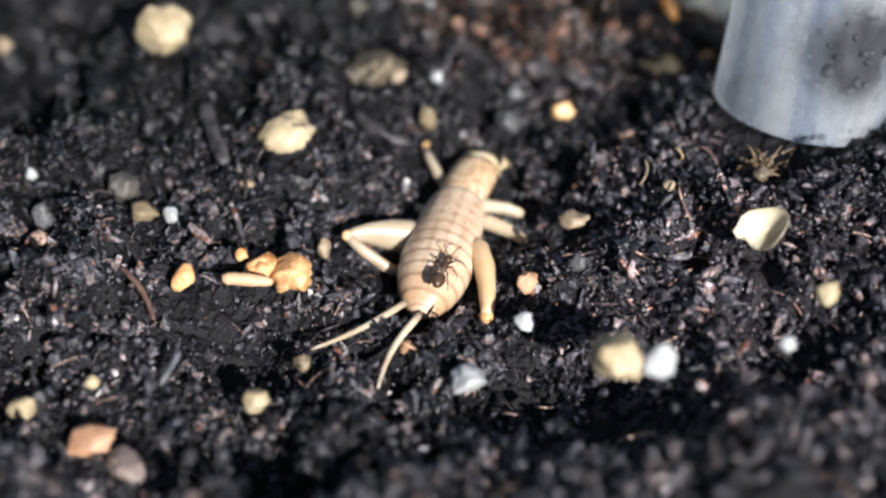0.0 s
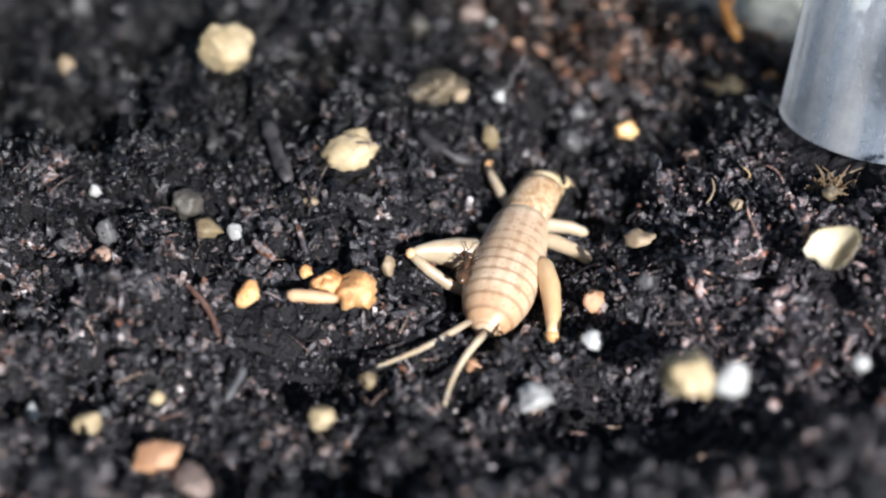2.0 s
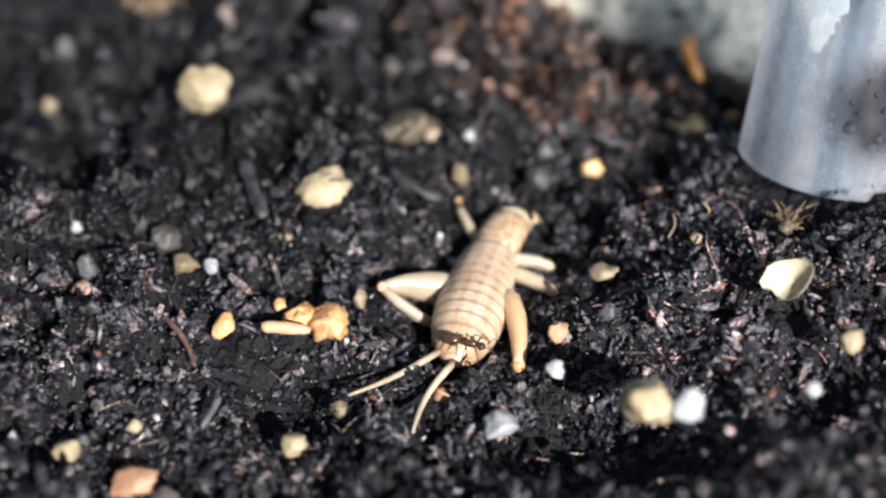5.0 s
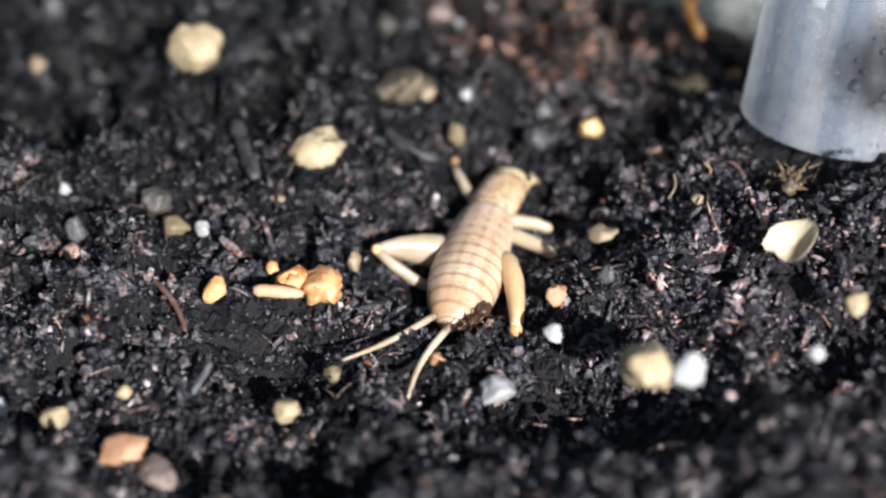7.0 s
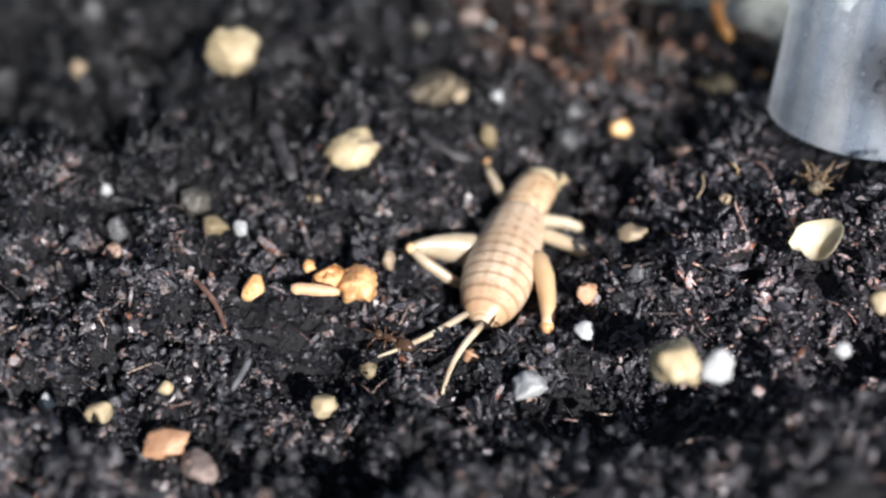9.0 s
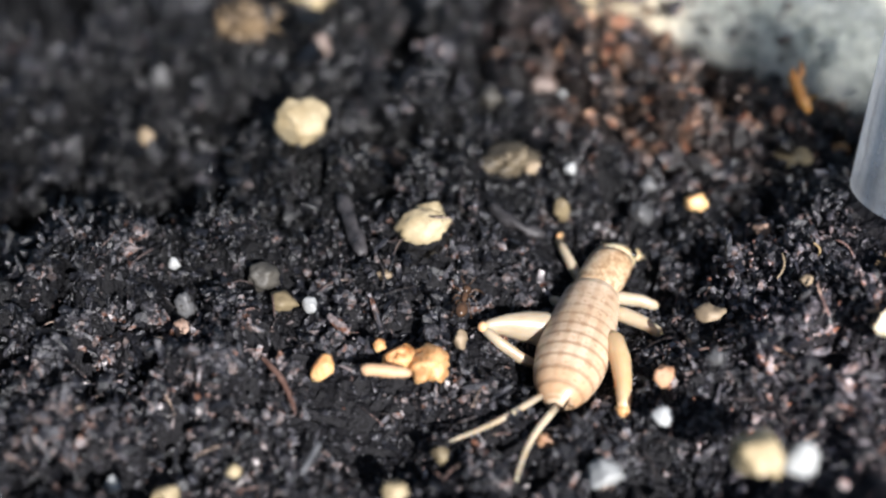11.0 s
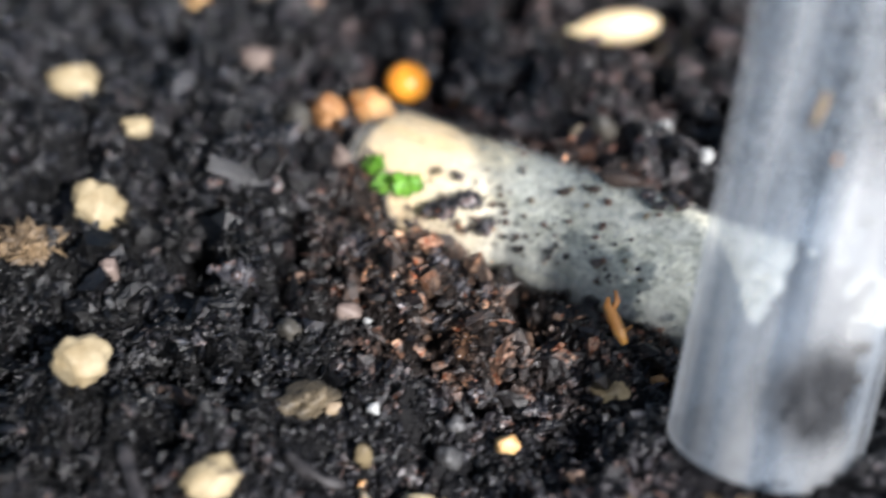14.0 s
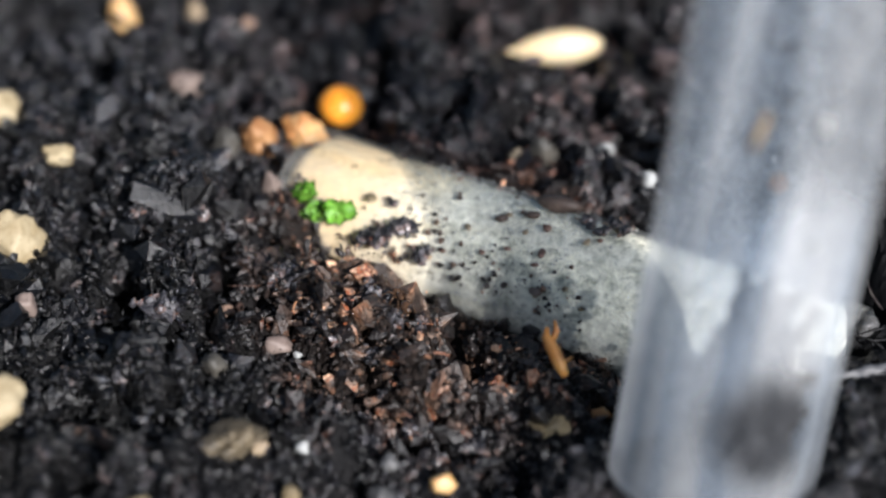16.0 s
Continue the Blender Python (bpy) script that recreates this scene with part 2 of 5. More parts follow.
BEDS = []  # x, y, radius and height of the beds of things
PITS = [(-7.6, -7.3, 0.7, -3.2), (-6.5, -7.0, 0.6, -3.0), (1.6, -8.6, 0.8, -3.4), (3.0, -8.0, 0.5, -3.0), (9.6, -7.6, 0.6, -1.6)]


def height(x, y):
    x, y = np.asarray(x, float), np.asarray(y, float)
    # rounded clods with sharp creases between them
    rough = 3.2 * np.abs(grain_noise(x, y, 3.1)) + 1.9 * np.abs(grain_noise(x + 31, y, 1.4)) + 0.5 * np.abs(grain_noise(x, y + 17, 0.6)) + 1.0 * grain_noise(x + 5, y, 6.0) - 1.95
    z = lie(x, y) + rough * calm(x, y)
    for cx, cy, r, top in BEDS:  # every thing lies bare in a little bed
        d = np.sqrt((x - cx) ** 2 + (y - cy) ** 2)
        z = np.minimum(z, top + np.maximum(0, d - r) * 0.6)
        prop = top - 0.12 - np.maximum(0, d - r * 0.5) * 0.7
        z = np.maximum(z, np.where(d < r * 0.5 + 2.5, prop, -99))
    return z + 0.34 * np.abs(grain_noise(x + 3, y, 0.55)) + 0.26 * np.abs(grain_noise(x, y + 9, 0.31)) - 0.2


def ground_z(x, y):
    return float(height(np.array([x]), np.array([y]))[0])


def sheet(name, xs, ys, mat, bias=0.0):
    gx, gy = np.meshgrid(xs, ys)
    z = height(gx, gy) + bias
    me = bpy.data.meshes.new(name)
    nx, ny = len(xs), len(ys)
    co = np.stack([gx, gy, z], -1).reshape(-1, 3) * U
    q = np.arange((ny - 1) * nx).reshape(ny - 1, nx)[:, :-1].ravel()
    faces = np.stack([q, q + 1, q + nx + 1, q + nx], -1)
    fill(me, co, faces)
    me.materials.append(mat)
    return new(name, me)


def fill(me, co, faces):
    """Vertices and equal-sided faces into a mesh, fast."""
    n, k = faces.shape
    me.vertices.add(len(co))
    me.vertices.foreach_set("co", co.astype(np.float32).ravel())
    me.loops.add(n * k)
    me.loops.foreach_set("vertex_index", faces.astype(np.int32).ravel())
    me.polygons.add(n)
    me.polygons.foreach_set("loop_start", np.arange(0, n * k, k, dtype=np.int32))
    me.update(calc_edges=True)
    me.validate()
    me.shade_flat()


def crumbs(name, count, sizes, zone, seed, mat, shapes=10, stretch=1.6, heaped=0.0, tiny=False):
    """Many irregular grains lying in the soil, as one mesh."""
    rs = np.random.RandomState(seed)
    base, faces = [], None
    for s in range(shapes):
        bm = bmesh.new()
        if tiny:  # eight faces are enough for the finest
            tips = [bm.verts.new(v) for v in ((1, 0, 0), (-1, 0, 0), (0, 1, 0), (0, -1, 0), (0, 0, 1), (0, 0, -1))]
            for i in (0, 1):
                for j in (2, 3):
                    for h in (4, 5):
                        bm.faces.new((tips[i], tips[j], tips[h]))
            bmesh.ops.recalc_face_normals(bm, faces=bm.faces)
            for v in bm.verts:
                v.co *= rs.uniform(0.6, 1.5)
            bm.verts.index_update()
        else:
            bmesh.ops.create_icosphere(bm, subdivisions=1, radius=1.0)
            for v in bm.verts:
                v.co *= rs.uniform(0.5, 1.45)
        bm.verts.ensure_lookup_table()
        base.append(np.array([v.co[:] for v in bm.verts]))
        faces = np.array([[v.index for v in f.verts] for f in bm.faces])
        bm.free()
    base = np.array(base)
    x0, x1, y0, y1 = zone
    # part of the grains lie singly, the rest cling together in loose heaps
    each = 22
    heaps = int(count * heaped / each)
    hx, hy = rs.uniform(x0, x1, heaps), rs.uniform(y0, y1, heaps)
    spread = rs.uniform(0.14, 0.6, heaps)
    off = rs.normal(size=(heaps, each, 3)) * spread[:, None, None]
    single = count - heaps * each
    x = np.r_[rs.uniform(x0, x1, single), (hx[:, None] + off[..., 0]).ravel()]
    y = np.r_[rs.uniform(y0, y1, single), (hy[:, None] + off[..., 1]).ravel()]
    pile = np.r_[np.zeros(single), (np.abs(off[..., 2]) * 1.3).ravel()]
    # few grains lie in the pits, most on what stands out
    around = sum(height(x + dx, y + dy) for dx, dy in ((0.9, 0), (-0.9, 0), (0, 0.9), (0, -0.9))) / 4
    keep = clear(x, y) & (rs.rand(len(x)) < np.clip(0.6 + 0.9 * (height(x, y) - around), 0.1, 1.0))
    x, y, pile = x[keep], y[keep], pile[keep]
    room = 0 * x + 1.0
    for cx, cy, cr, _ in BEDS:
        room = np.minimum(room, np.clip((np.hypot(x - cx, y - cy) - cr) / 1.3, 0, 1))
    pile = pile * room
    count = len(x)
    lo, hi = sizes
    r = lo * (hi / lo) ** (rs.rand(count) ** 1.8)
    r *= (0.5 + 0.5 * calm(x, y)) * (0.75 + 0.25 * room)
    long = rs.uniform(0.6, stretch, count)[:, None] ** np.array([1.0, -0.5, -0.5])
    q = rs.normal(size=(count, 4))
    q /= np.linalg.norm(q, axis=1, keepdims=True)
    a, b, c, d = q.T
    rot = np.stack([1 - 2 * (c * c + d * d), 2 * (b * c - a * d), 2 * (b * d + a * c),
        2 * (b * c + a * d), 1 - 2 * (b * b + d * d), 2 * (c * d - a * b),
        2 * (b * d - a * c), 2 * (c * d + a * b), 1 - 2 * (b * b + c * c)], -1).reshape(-1, 3, 3)
    v = base[rs.randint(0, shapes, count)] * (long * r[:, None])[:, None, :]
    v = np.einsum("nij,nkj->nki", rot, v)
    lift = rs.uniform(-0.3, 0.9, count) * r
    v += np.stack([x, y, height(x, y) + lift + pile * calm(x, y)], -1)[:, None, :]
    nv = base.shape[1]
    me = bpy.data.meshes.new(name)
    fill(me, v.reshape(-1, 3) * U, (faces[None] + nv * np.arange(count)[:, None, None]).reshape(-1, 3))
    me.materials.append(mat)
    return new(name, me)


KEEP_OUT = []  # x, y, radius of things that lie bare on the soil


def clear(x, y):
    ok = np.ones(len(x), bool)
    for cx, cy, rad in KEEP_OUT:
        ok &= (x - cx) ** 2 + (y - cy) ** 2 > rad * rad
    return ok


# ---- loose grains and seeds ----
SEED = [100]


def rest(x, y, h, sink=0.27):
    """Height of the middle of a thing of height h that lies in the soil."""
    return float(lie(x, y)) + h * (0.5 - sink) + 0.12


def grain(x, y, w, h, kind, name, label, z=None, rough=0.4, keen=0.6, turn=None, deep=1.0):
    """One stone or crumb as wide as w and as tall as h."""
    SEED[0] += 1
    rnd = random.Random(SEED[0])
    bm = bmesh.new()
    lump(bm, w * 0.56, w * 0.56 * deep * rnd.uniform(0.75, 1.0), h * 0.6, rough, SEED[0], 4 if w > 1.0 else 3, keen)
    ob = part(name, bm, MAT[kind])
    ob.matrix_world = place(x, y, rest(x, y, h) if z is None else z, rnd.uniform(-12, 12), rnd.uniform(-12, 12), rnd.uniform(-25, 25) if turn is None else turn)
    tagged(ob, label, "crumb" if name.endswith("crumb") else "pebble")
    KEEP_OUT.append((x, y, w * 0.42))
    BEDS.append((x, y, w * 0.5, ob.location.z / U - h * 0.28))
    BEDS.append((x + 0.1 * w, y - 0.7 * w, w * 0.42, ob.location.z / U - h * 0.36))
    return ob


CREAM = "cream coloured pitted pebble lying on dark soil"
grain(-12.36, 7.0, 1.9, 1.6, "cream", "pebble", "large cream coloured rounded pebble with dark pits", z=0.95, keen=0.4, rough=0.3)
grain(-7.2, 1.85, 1.75, 1.0, "cream", "pebble", "flat cream pebble crossed by a dark fibre", z=0.1, keen=0.0, rough=0.16)
KEEP_OUT += [(-7.2, 1.85, 0.95), (-7.2, 1.1, 0.9)]
grain(-6.95, 2.4, 0.95, 0.7, "cream", "pebble", "small cream pebble behind a larger one", z=0.4, keen=0.4)
grain(4.14, -9.7, 1.45, 1.5, "cream", "pebble", "rounded cream pebble beside a white one", keen=0.3)
grain(5.31, -10.1, 0.95, 1.1, "white", "pebble", "rounded white pebble beside a cream one")
grain(-7.0, -9.66, 0.84, 0.75, "cream", "pebble", CREAM)
grain(-14.12, -10.2, 0.82, 0.92, "cream", "pebble", CREAM)
grain(-13.8, -9.6, 0.46, 0.44, "grey", "pebble", "small grey pebble touching a cream one")
grain(-12.24, -9.03, 0.57, 0.46, "cream", "pebble", CREAM)
grain(10.69, -6.94, 0.75, 0.92, "cream", "pebble", CREAM)
grain(-13.71, 17.5, 1.9, 1.8, "cream", "pebble", "angular cream pebble on a rise of soil")
grain(-12.95, 23.3, 1.25, 0.95, "cream", "pebble", CREAM)
grain(-16.8, 28.2, 2.4, 1.2, "cream", "pebble", "long cream pebble lying on dark soil")
WHITE = "small white mineral grain in dark soil"
grain(1.37, -6.39, 0.66, 0.52, "white", "pebble", WHITE)
grain(-0.31, -8.5, 1.15, 0.66, "white", "pebble", "flat white mineral flake in dark soil")
grain(-16.02, -9.74, 0.56, 0.53, "white", "pebble", WHITE)
grain(-10.8, -1.87, 0.6, 0.5, "white", "pebble", WHITE)
grain(-15.99, 0.08, 0.44, 0.48, "white", "pebble", WHITE)
grain(-1.94, 6.6, 0.5, 0.46, "white", "pebble", WHITE)
grain(9.15, -9.4, 0.46, 0.42, "white", "pebble", WHITE)
grain(-2.47, 12.13, 0.33, 0.3, "white", "pebble", WHITE)
grain(10.1, 25.2, 0.79, 0.66, "white", "pebble", WHITE)
grain(11.51, 21.3, 0.61, 0.56, "white", "pebble", WHITE, z=1.2)
GREY = "pale grey grain half buried in soil"
grain(3.09, -4.59, 0.49, 0.6, "grey", "pebble", GREY)
grain(-15.18, -1.99, 0.7, 0.84, "grey", "pebble", GREY)
grain(1.07, 6.25, 0.7, 0.62, "grey", "pebble", GREY)
grain(-19.5, 13.0, 0.95, 1.05, "grey", "pebble", GREY, z=-1.2)
grain(-19.93, 16.54, 0.76, 0.72, "grey", "pebble", GREY)
grain(-3.98, 21.6, 0.8, 1.25, "pink", "pebble", "upright pinkish grey chip in the soil")
grain(18.95, 13.3, 0.77, 0.86, "grey", "pebble", GREY)
grain(0.75, 4.75, 1.0, 0.75, "grey", "pebble", "pale grey flat grain before the cricket head")
STONE = "dull grey brown stone in dark soil"
grain(-12.67, -0.56, 1.1, 1.0, "stone", "pebble", STONE)
grain(-5.3, 10.2, 0.9, 0.9, "stone", "pebble", STONE, z=0.05)
grain(-6.2, 24.3, 1.15, 1.5, "stone", "pebble", "upright grey stone flake in the soil")
grain(7.28, 24.7, 1.5, 1.6, "stone", "pebble", "rounded grey brown stone behind the buried tube")
grain(-15.03, -3.04, 0.69, 0.48, "brown", "pebble", "brown bark grain in dark soil")
grain(5.17, 3.35, 0.66, 0.66, "brown", "pebble", "brown bark grain in dark soil")
grain(-5.37, 14.73, 0.7, 0.6, "brown", "pebble", "brown bark grain in dark soil")
grain(-6.21, 37.2, 0.95, 1.0, "brown", "pebble", "brown bark grain in dark soil")
TAN = "tan grain lying on dark soil"
grain(-4.31, 6.7, 1.9, 0.95, "dull", "pebble", "dull tan flat stone dusted with soil", rough=0.9, keen=0.6)
grain(-3.4, 6.35, 0.6, 0.56, "tan", "pebble", TAN)
grain(6.19, -1.18, 0.46, 0.36, "tan", "pebble", TAN)
grain(-19.1, 8.8, 0.65, 0.74, "tan", "pebble", TAN, z=-1.2)
grain(-8.55, 30.3, 1.45, 1.15, "pink", "pebble", "pinkish tan rounded pebble on the soil")
grain(-9.21, 39.8, 1.03, 0.86, "tan", "pebble", TAN)
grain(18.07, 4.0, 1.05, 1.16, "tan", "pebble", TAN)
grain(-3.22, 12.72, 1.0, 0.62, "pink", "pebble", "pinkish tan chip in dark soil")
grain(-10.55, -12.3, 1.22, 0.72, "pink", "pebble", "pinkish cream pebble in dark soil")
grain(-12.49, 13.3, 0.96, 0.9, "pink", "pebble", "pinkish bark chip standing in the soil", z=0.4)
grain(2.83, 5.34, 0.78, 0.74, "amber", "pebble", "small round amber seed on the soil")
grain(-11.81, -1.66, 0.9, 0.6, "ochre", "pebble", "ochre grain half sunk in soil")
grain(-2.22, 4.34, 0.58, 0.96, "ochre", "pebble", "upright ochre flake in dark soil")
# food and husk crumbs
grain(-6.41, -4.1, 1.45, 1.1, "orange", "crumb", "orange yellow food crumb on the soil", rough=0.8, keen=1.3)
grain(-7.4, -4.2, 1.15, 0.95, "orange", "crumb", "broken orange food crumb on the soil", rough=0.9, keen=1.3)
grain(-9.9, -4.93, 0.84, 0.9, "orange", "crumb", "pointed orange food crumb on the soil", rough=0.6, keen=1.4)
grain(-8.15, -3.66, 0.42, 0.42, "orange", "crumb", "tiny orange crumb on the soil")
grain(3.04, -1.28, 0.98, 0.52, "tan", "crumb", "pale tan crumb beside the cricket", rough=0.6)
grain(-2.34, -6.68, 0.6, 0.7, "red", "crumb", "reddish brown crumb by the cricket tail", rough=0.5)
grain(1.44, -4.22, 0.64, 0.64, "red", "crumb", "reddish brown crumb beside the cricket", rough=0.7)
grain(-5.67, -7.88, 0.65, 0.48, "ochre", "crumb", "ochre crumb at the tip of a tail feeler")
grain(-11.85, -11.29, 1.35, 0.5, "red", "crumb", "flat orange tan chip in the soil", rough=0.5, keen=1.4)
grain(-8.35, -0.28, 0.55, 0.43, "tan", "crumb", "tan crumb on dark soil")
grain(-5.49, -2.72, 0.58, 0.78, "tan", "crumb", "tan crumb near the cricket leg", rough=0.6)
grain(6.8, 8.13, 1.3, 0.72, "ochre", "crumb", "ochre husk crumb on dark soil", rough=0.6)
grain(8.49, 9.23, 0.7, 0.66, "orange", "crumb", "orange crumb beside the standing tube")
grain(9.3, -0.75, 0.6, 0.45, "dull", "crumb", "golden brown fibrous crumb", rough=1.0)
grain(-2.91, 26.3, 1.8, 1.35, "orange", "crumb", "orange granular crumb beside the buried tube", rough=0.5)
grain(-4.68, 25.3, 1.7, 1.45, "husky", "crumb", "orange brown granular crumb beside the buried tube", rough=0.6)
grain(6.21, 22.8, 0.86, 0.68, "tan", "crumb", "tan crumb behind the buried tube", z=1.4)


# ragged fibrous clump on the rise behind the hollow
bm = bmesh.new()
lump(bm, 1.2, 0.9, 0.75, 0.8, 77, 4, 0.3)
for v in bm.verts:
    q = v.co * 1.9
    v.co *= 0.7 + 0.6 * abs(noise.noise(q)) + 0.5 * abs(noise.noise(q * 2.7))
rnd = random.Random(78)
for q in range(90):
    d = Vector((rnd.gauss(0, 1.2), rnd.gauss(0, 0.9), abs(rnd.gauss(0, 0.8)))).normalized()
    at = Vector((d.x * 1.15, d.y * 0.8, d.z * 0.65)) * rnd.uniform(0.6, 1.0)
    tip = at + (d + Vector((rnd.gauss(0, 0.6), rnd.gauss(0, 0.6), rnd.gauss(0, 0.4)))) * rnd.uniform(0.15, 0.5)
    r = rnd.uniform(0.03, 0.09)
    limb(bm, [at, at.lerp(tip, 0.5) + Vector((0, 0, 0.06)), tip], [r, r * 0.9, r * 0.4], 5)
clump = part("fibrous_clump", bm, grit("golden brown fibrous soil", (0.05, 0.036, 0.024), (0.26, 0.18, 0.10), 0.35, 0.6, 0.42), smooth=False)
clump.matrix_world = place(-16.0, 14.6, 0.5, 0, 0, -12)
tagged(clump, "ragged golden brown fibrous clump on dark soil", "soil clump")
BEDS += [(-16.0, 14.6, 1.4, 0.1), (-17.2, 14.8, 0.8, 0.1), (-14.9, 14.4, 0.8, 0.1)]


def stick(name, a, b, r, kind, label, bow=(0, 0, 0.1), category="twig", flat=1.0):
    """A bent stick between two places on the soil; heights are above the broad lie."""
    bm = bmesh.new()
    pa = Vector((a[0], a[1], float(lie(a[0], a[1])) + a[2]))
    pb = Vector((b[0], b[1], float(lie(b[0], b[1])) + b[2]))
    n = max(7, int((pb - pa).length / (r * 0.8)))
    limb(bm, bent(pa, pb, bow, n), [r * float(np.interp(k / (n - 1), (0, 0.12, 0.5, 0.9, 1), (0.6, 1.0, 1.1, 0.95, 0.5))) for k in range(n)], 10, flat)
    for v in bm.verts:  # gnarled bark
        v.co += Vector((noise.noise(v.co / r * 0.5), noise.noise(v.co / r * 0.5 + Vector((9, 0, 0))), noise.noise(v.co / r * 0.6 + Vector((0, 9, 0))))) * r * (0.7 if r > 0.18 and kind != "beige" else 0.25)
    for q in bent(pa, pb, bow, max(3, int((pb - pa).length / 0.5))):
        KEEP_OUT.append((q.x, q.y, r * 1.6))
        BEDS.append((q.x, q.y, r * 1.2, q.z - r * 0.5))
    return tagged(part(name, bm, MAT[kind]), label, category)


stick("straw_piece", (-8.5, -5.3, 0.7), (-6.9, -5.2, 0.75), 0.2, "beige", "short beige straw piece beside an orange crumb", (0, 0, 0.03), "straw")
stick("twig", (-4.97, 3.9, 0.3), (-2.85, 2.8, 0.5), 0.22, "twig", "curved grey brown twig in dark soil", (-0.2, -0.2, 0.1))
stick("root", (-12.02, -4.5, 0.3), (-10.55, -6.8, 0.35), 0.09, "root", "thin reddish root lying on soil", (0.1, 0.1, 0.1), "root")
stick("straw_piece", (-9.97, -9.3, 0.3), (-9.5, -8.2, 0.5), 0.1, "straw", "grey straw piece in dark soil", (0, 0, 0), "straw")
stick("twig", (-10.43, 3.5, 0.35), (-9.17, 0.5, 0.35), 0.26, "twig", "dark grey twig in the soil", (0, 0, 0.1))
stick("straw_piece", (14.5, 8.1, 0.5), (19.5, 9.6, 0.5), 0.2, "straw", "long grey straw behind the standing tube", (0, 0, 0.1), "straw")
stick("twig", (-10.48, 8.2, 0.3), (-8.4, 6.6, 0.3), 0.26, "bark", "dark brown bark twig in the soil", (0, 0, 0.1))
stick("fibre", (-7.7, 2.3, 0.95), (-6.1, 2.1, 0.75), 0.07, "bark", "dark fibre across a cream pebble", (0, -0.25, 0.35), "fibre")
stick("fibre", (5.3, -0.6, 0.2), (5.5, 0.3, 0.8), 0.035, "tan", "thin tan fibre standing in the soil", (0.15, 0, 0), "fibre")
stick("fibre", (6.7, 0.2, 0.3), (6.5, 0.3, 0.9), 0.035, "gold", "thin golden fibre standing in the soil", (0.15, 0, 0), "fibre")

bm = bmesh.new()
rnd = random.Random(91)
for q in range(46):
    at = Vector((rnd.gauss(0, 0.3), rnd.gauss(0, 0.2), rnd.uniform(-0.1, 0.2)))
    tip = at + Vector((rnd.gauss(0, 0.4), rnd.gauss(0, 0.3), rnd.uniform(0.0, 0.55)))
    r = rnd.uniform(0.02, 0.05)
    limb(bm, [at, at.lerp(tip, 0.5) + Vector((0, 0, 0.05)), tip], [r, r * 0.9, r * 0.4], 5)
tuft = part("fibre_tuft", bm, grit("dry golden brown fibre", (0.10, 0.07, 0.04), (0.28, 0.19, 0.105), 0.3, 0.6, 0.4), smooth=False)
tuft.matrix_world = place(9.5, 0.0, 0.5)
tagged(tuft, "golden brown tuft of dry fibres beside the standing tube", "fibres")
BEDS.append((9.5, 0.0, 0.5, 0.5))

HUSK = grit("cream husk", (0.70, 0.62, 0.44), (0.82, 0.76, 0.60), 0.9, 0.45, 0.24, 0.2)
# seed husk, a thin curved cup
bm = bmesh.new()
rows = []
for i in range(9):
    a = radians(8 + 9.5 * i)
    row = []
    for j in range(20):
        p = 2 * math.pi * j / 20
        k = 1 + 0.12 * math.sin(3 * p + 1) * (i / 8) + (0.25 if j in (9, 10) and i > 6 else 0)
        row.append(bm.verts.new((0.82 * math.sin(a) * math.cos(p) * k, 0.68 * math.sin(a) * math.sin(p) * k, -0.7 * math.cos(a))))
    rows.append(row)
for r, s in zip(rows, rows[1:]):
    for j in range(20):
        bm.faces.new((r[j], r[(j + 1) % 20], s[(j + 1) % 20], s[j]))
bm.faces.new(list(reversed(rows[0])))
bmesh.ops.solidify(bm, geom=bm.faces[:], thickness=0.07)
husk = part("seed_husk", bm, HUSK)
husk.matrix_world = place(8.95, -4.3, float(lie(8.95, -4.3)) + 0.7, 34, -26, 8)
tagged(husk, "open cream seed husk curved like a cup", "husk")
KEEP_OUT.append((8.95, -4.3, 0.7))
BEDS.append((8.95, -4.1, 0.9, -0.1))

# orange curled husk in front of the buried tube
bm = bmesh.new()
limb(bm, [(0.55, -0.75, 0.1), (0.35, -0.4, 0.35), (0.1, 0.0, 0.75), (-0.15, 0.25, 1.1), (-0.1, 0.4, 1.4)], [0.16, 0.3, 0.3, 0.2, 0.1], 9, 0.8)
limb(bm, [(0.0, 0.1, 0.8), (0.25, 0.45, 1.2), (0.15, 0.55, 1.6)], [0.14, 0.12, 0.05], 7)
limb(bm, [(0.4, -0.4, 0.3), (0.8, -0.2, 0.55)], [0.12, 0.05], 7)
shard = part("curled_husk", bm, grit("orange brown husk", (0.50, 0.20, 0.05), (0.66, 0.33, 0.10), 0.4, 0.45, 0.34, 0.3))
shard.matrix_world = place(6.66, 10.2, 0.15)
tagged(shard, "curled orange brown husk standing in soil", "husk")

# seeds at the back
bm = bmesh.new()
prof = [(-2.45, 0.05), (-2.3, 0.14), (-2.0, 0.2), (-1.7, 0.42), (-1.2, 0.68), (-0.4, 0.92), (0.5, 0.98), (1.2, 0.88), (1.8, 0.62), (2.15, 0.34), (2.3, 0.08)]
loft(bm, [((s, 0, 0), (0, 0.8 * r, 0), (0, 0, 0.9 * r)) for s, r in prof], 20)
seed = part("canary_seed", bm, MAT["canary"])
seed.matrix_world = place(8.75, 35.3, float(lie(8.75, 35.6)) + 0.7, 0, -3, 6)
tagged(seed, "smooth cream canary seed with a pointed end", "seed")
bm = bmesh.new()
bmesh.ops.create_uvsphere(bm, u_segments=24, v_segments=16, radius=1.02)
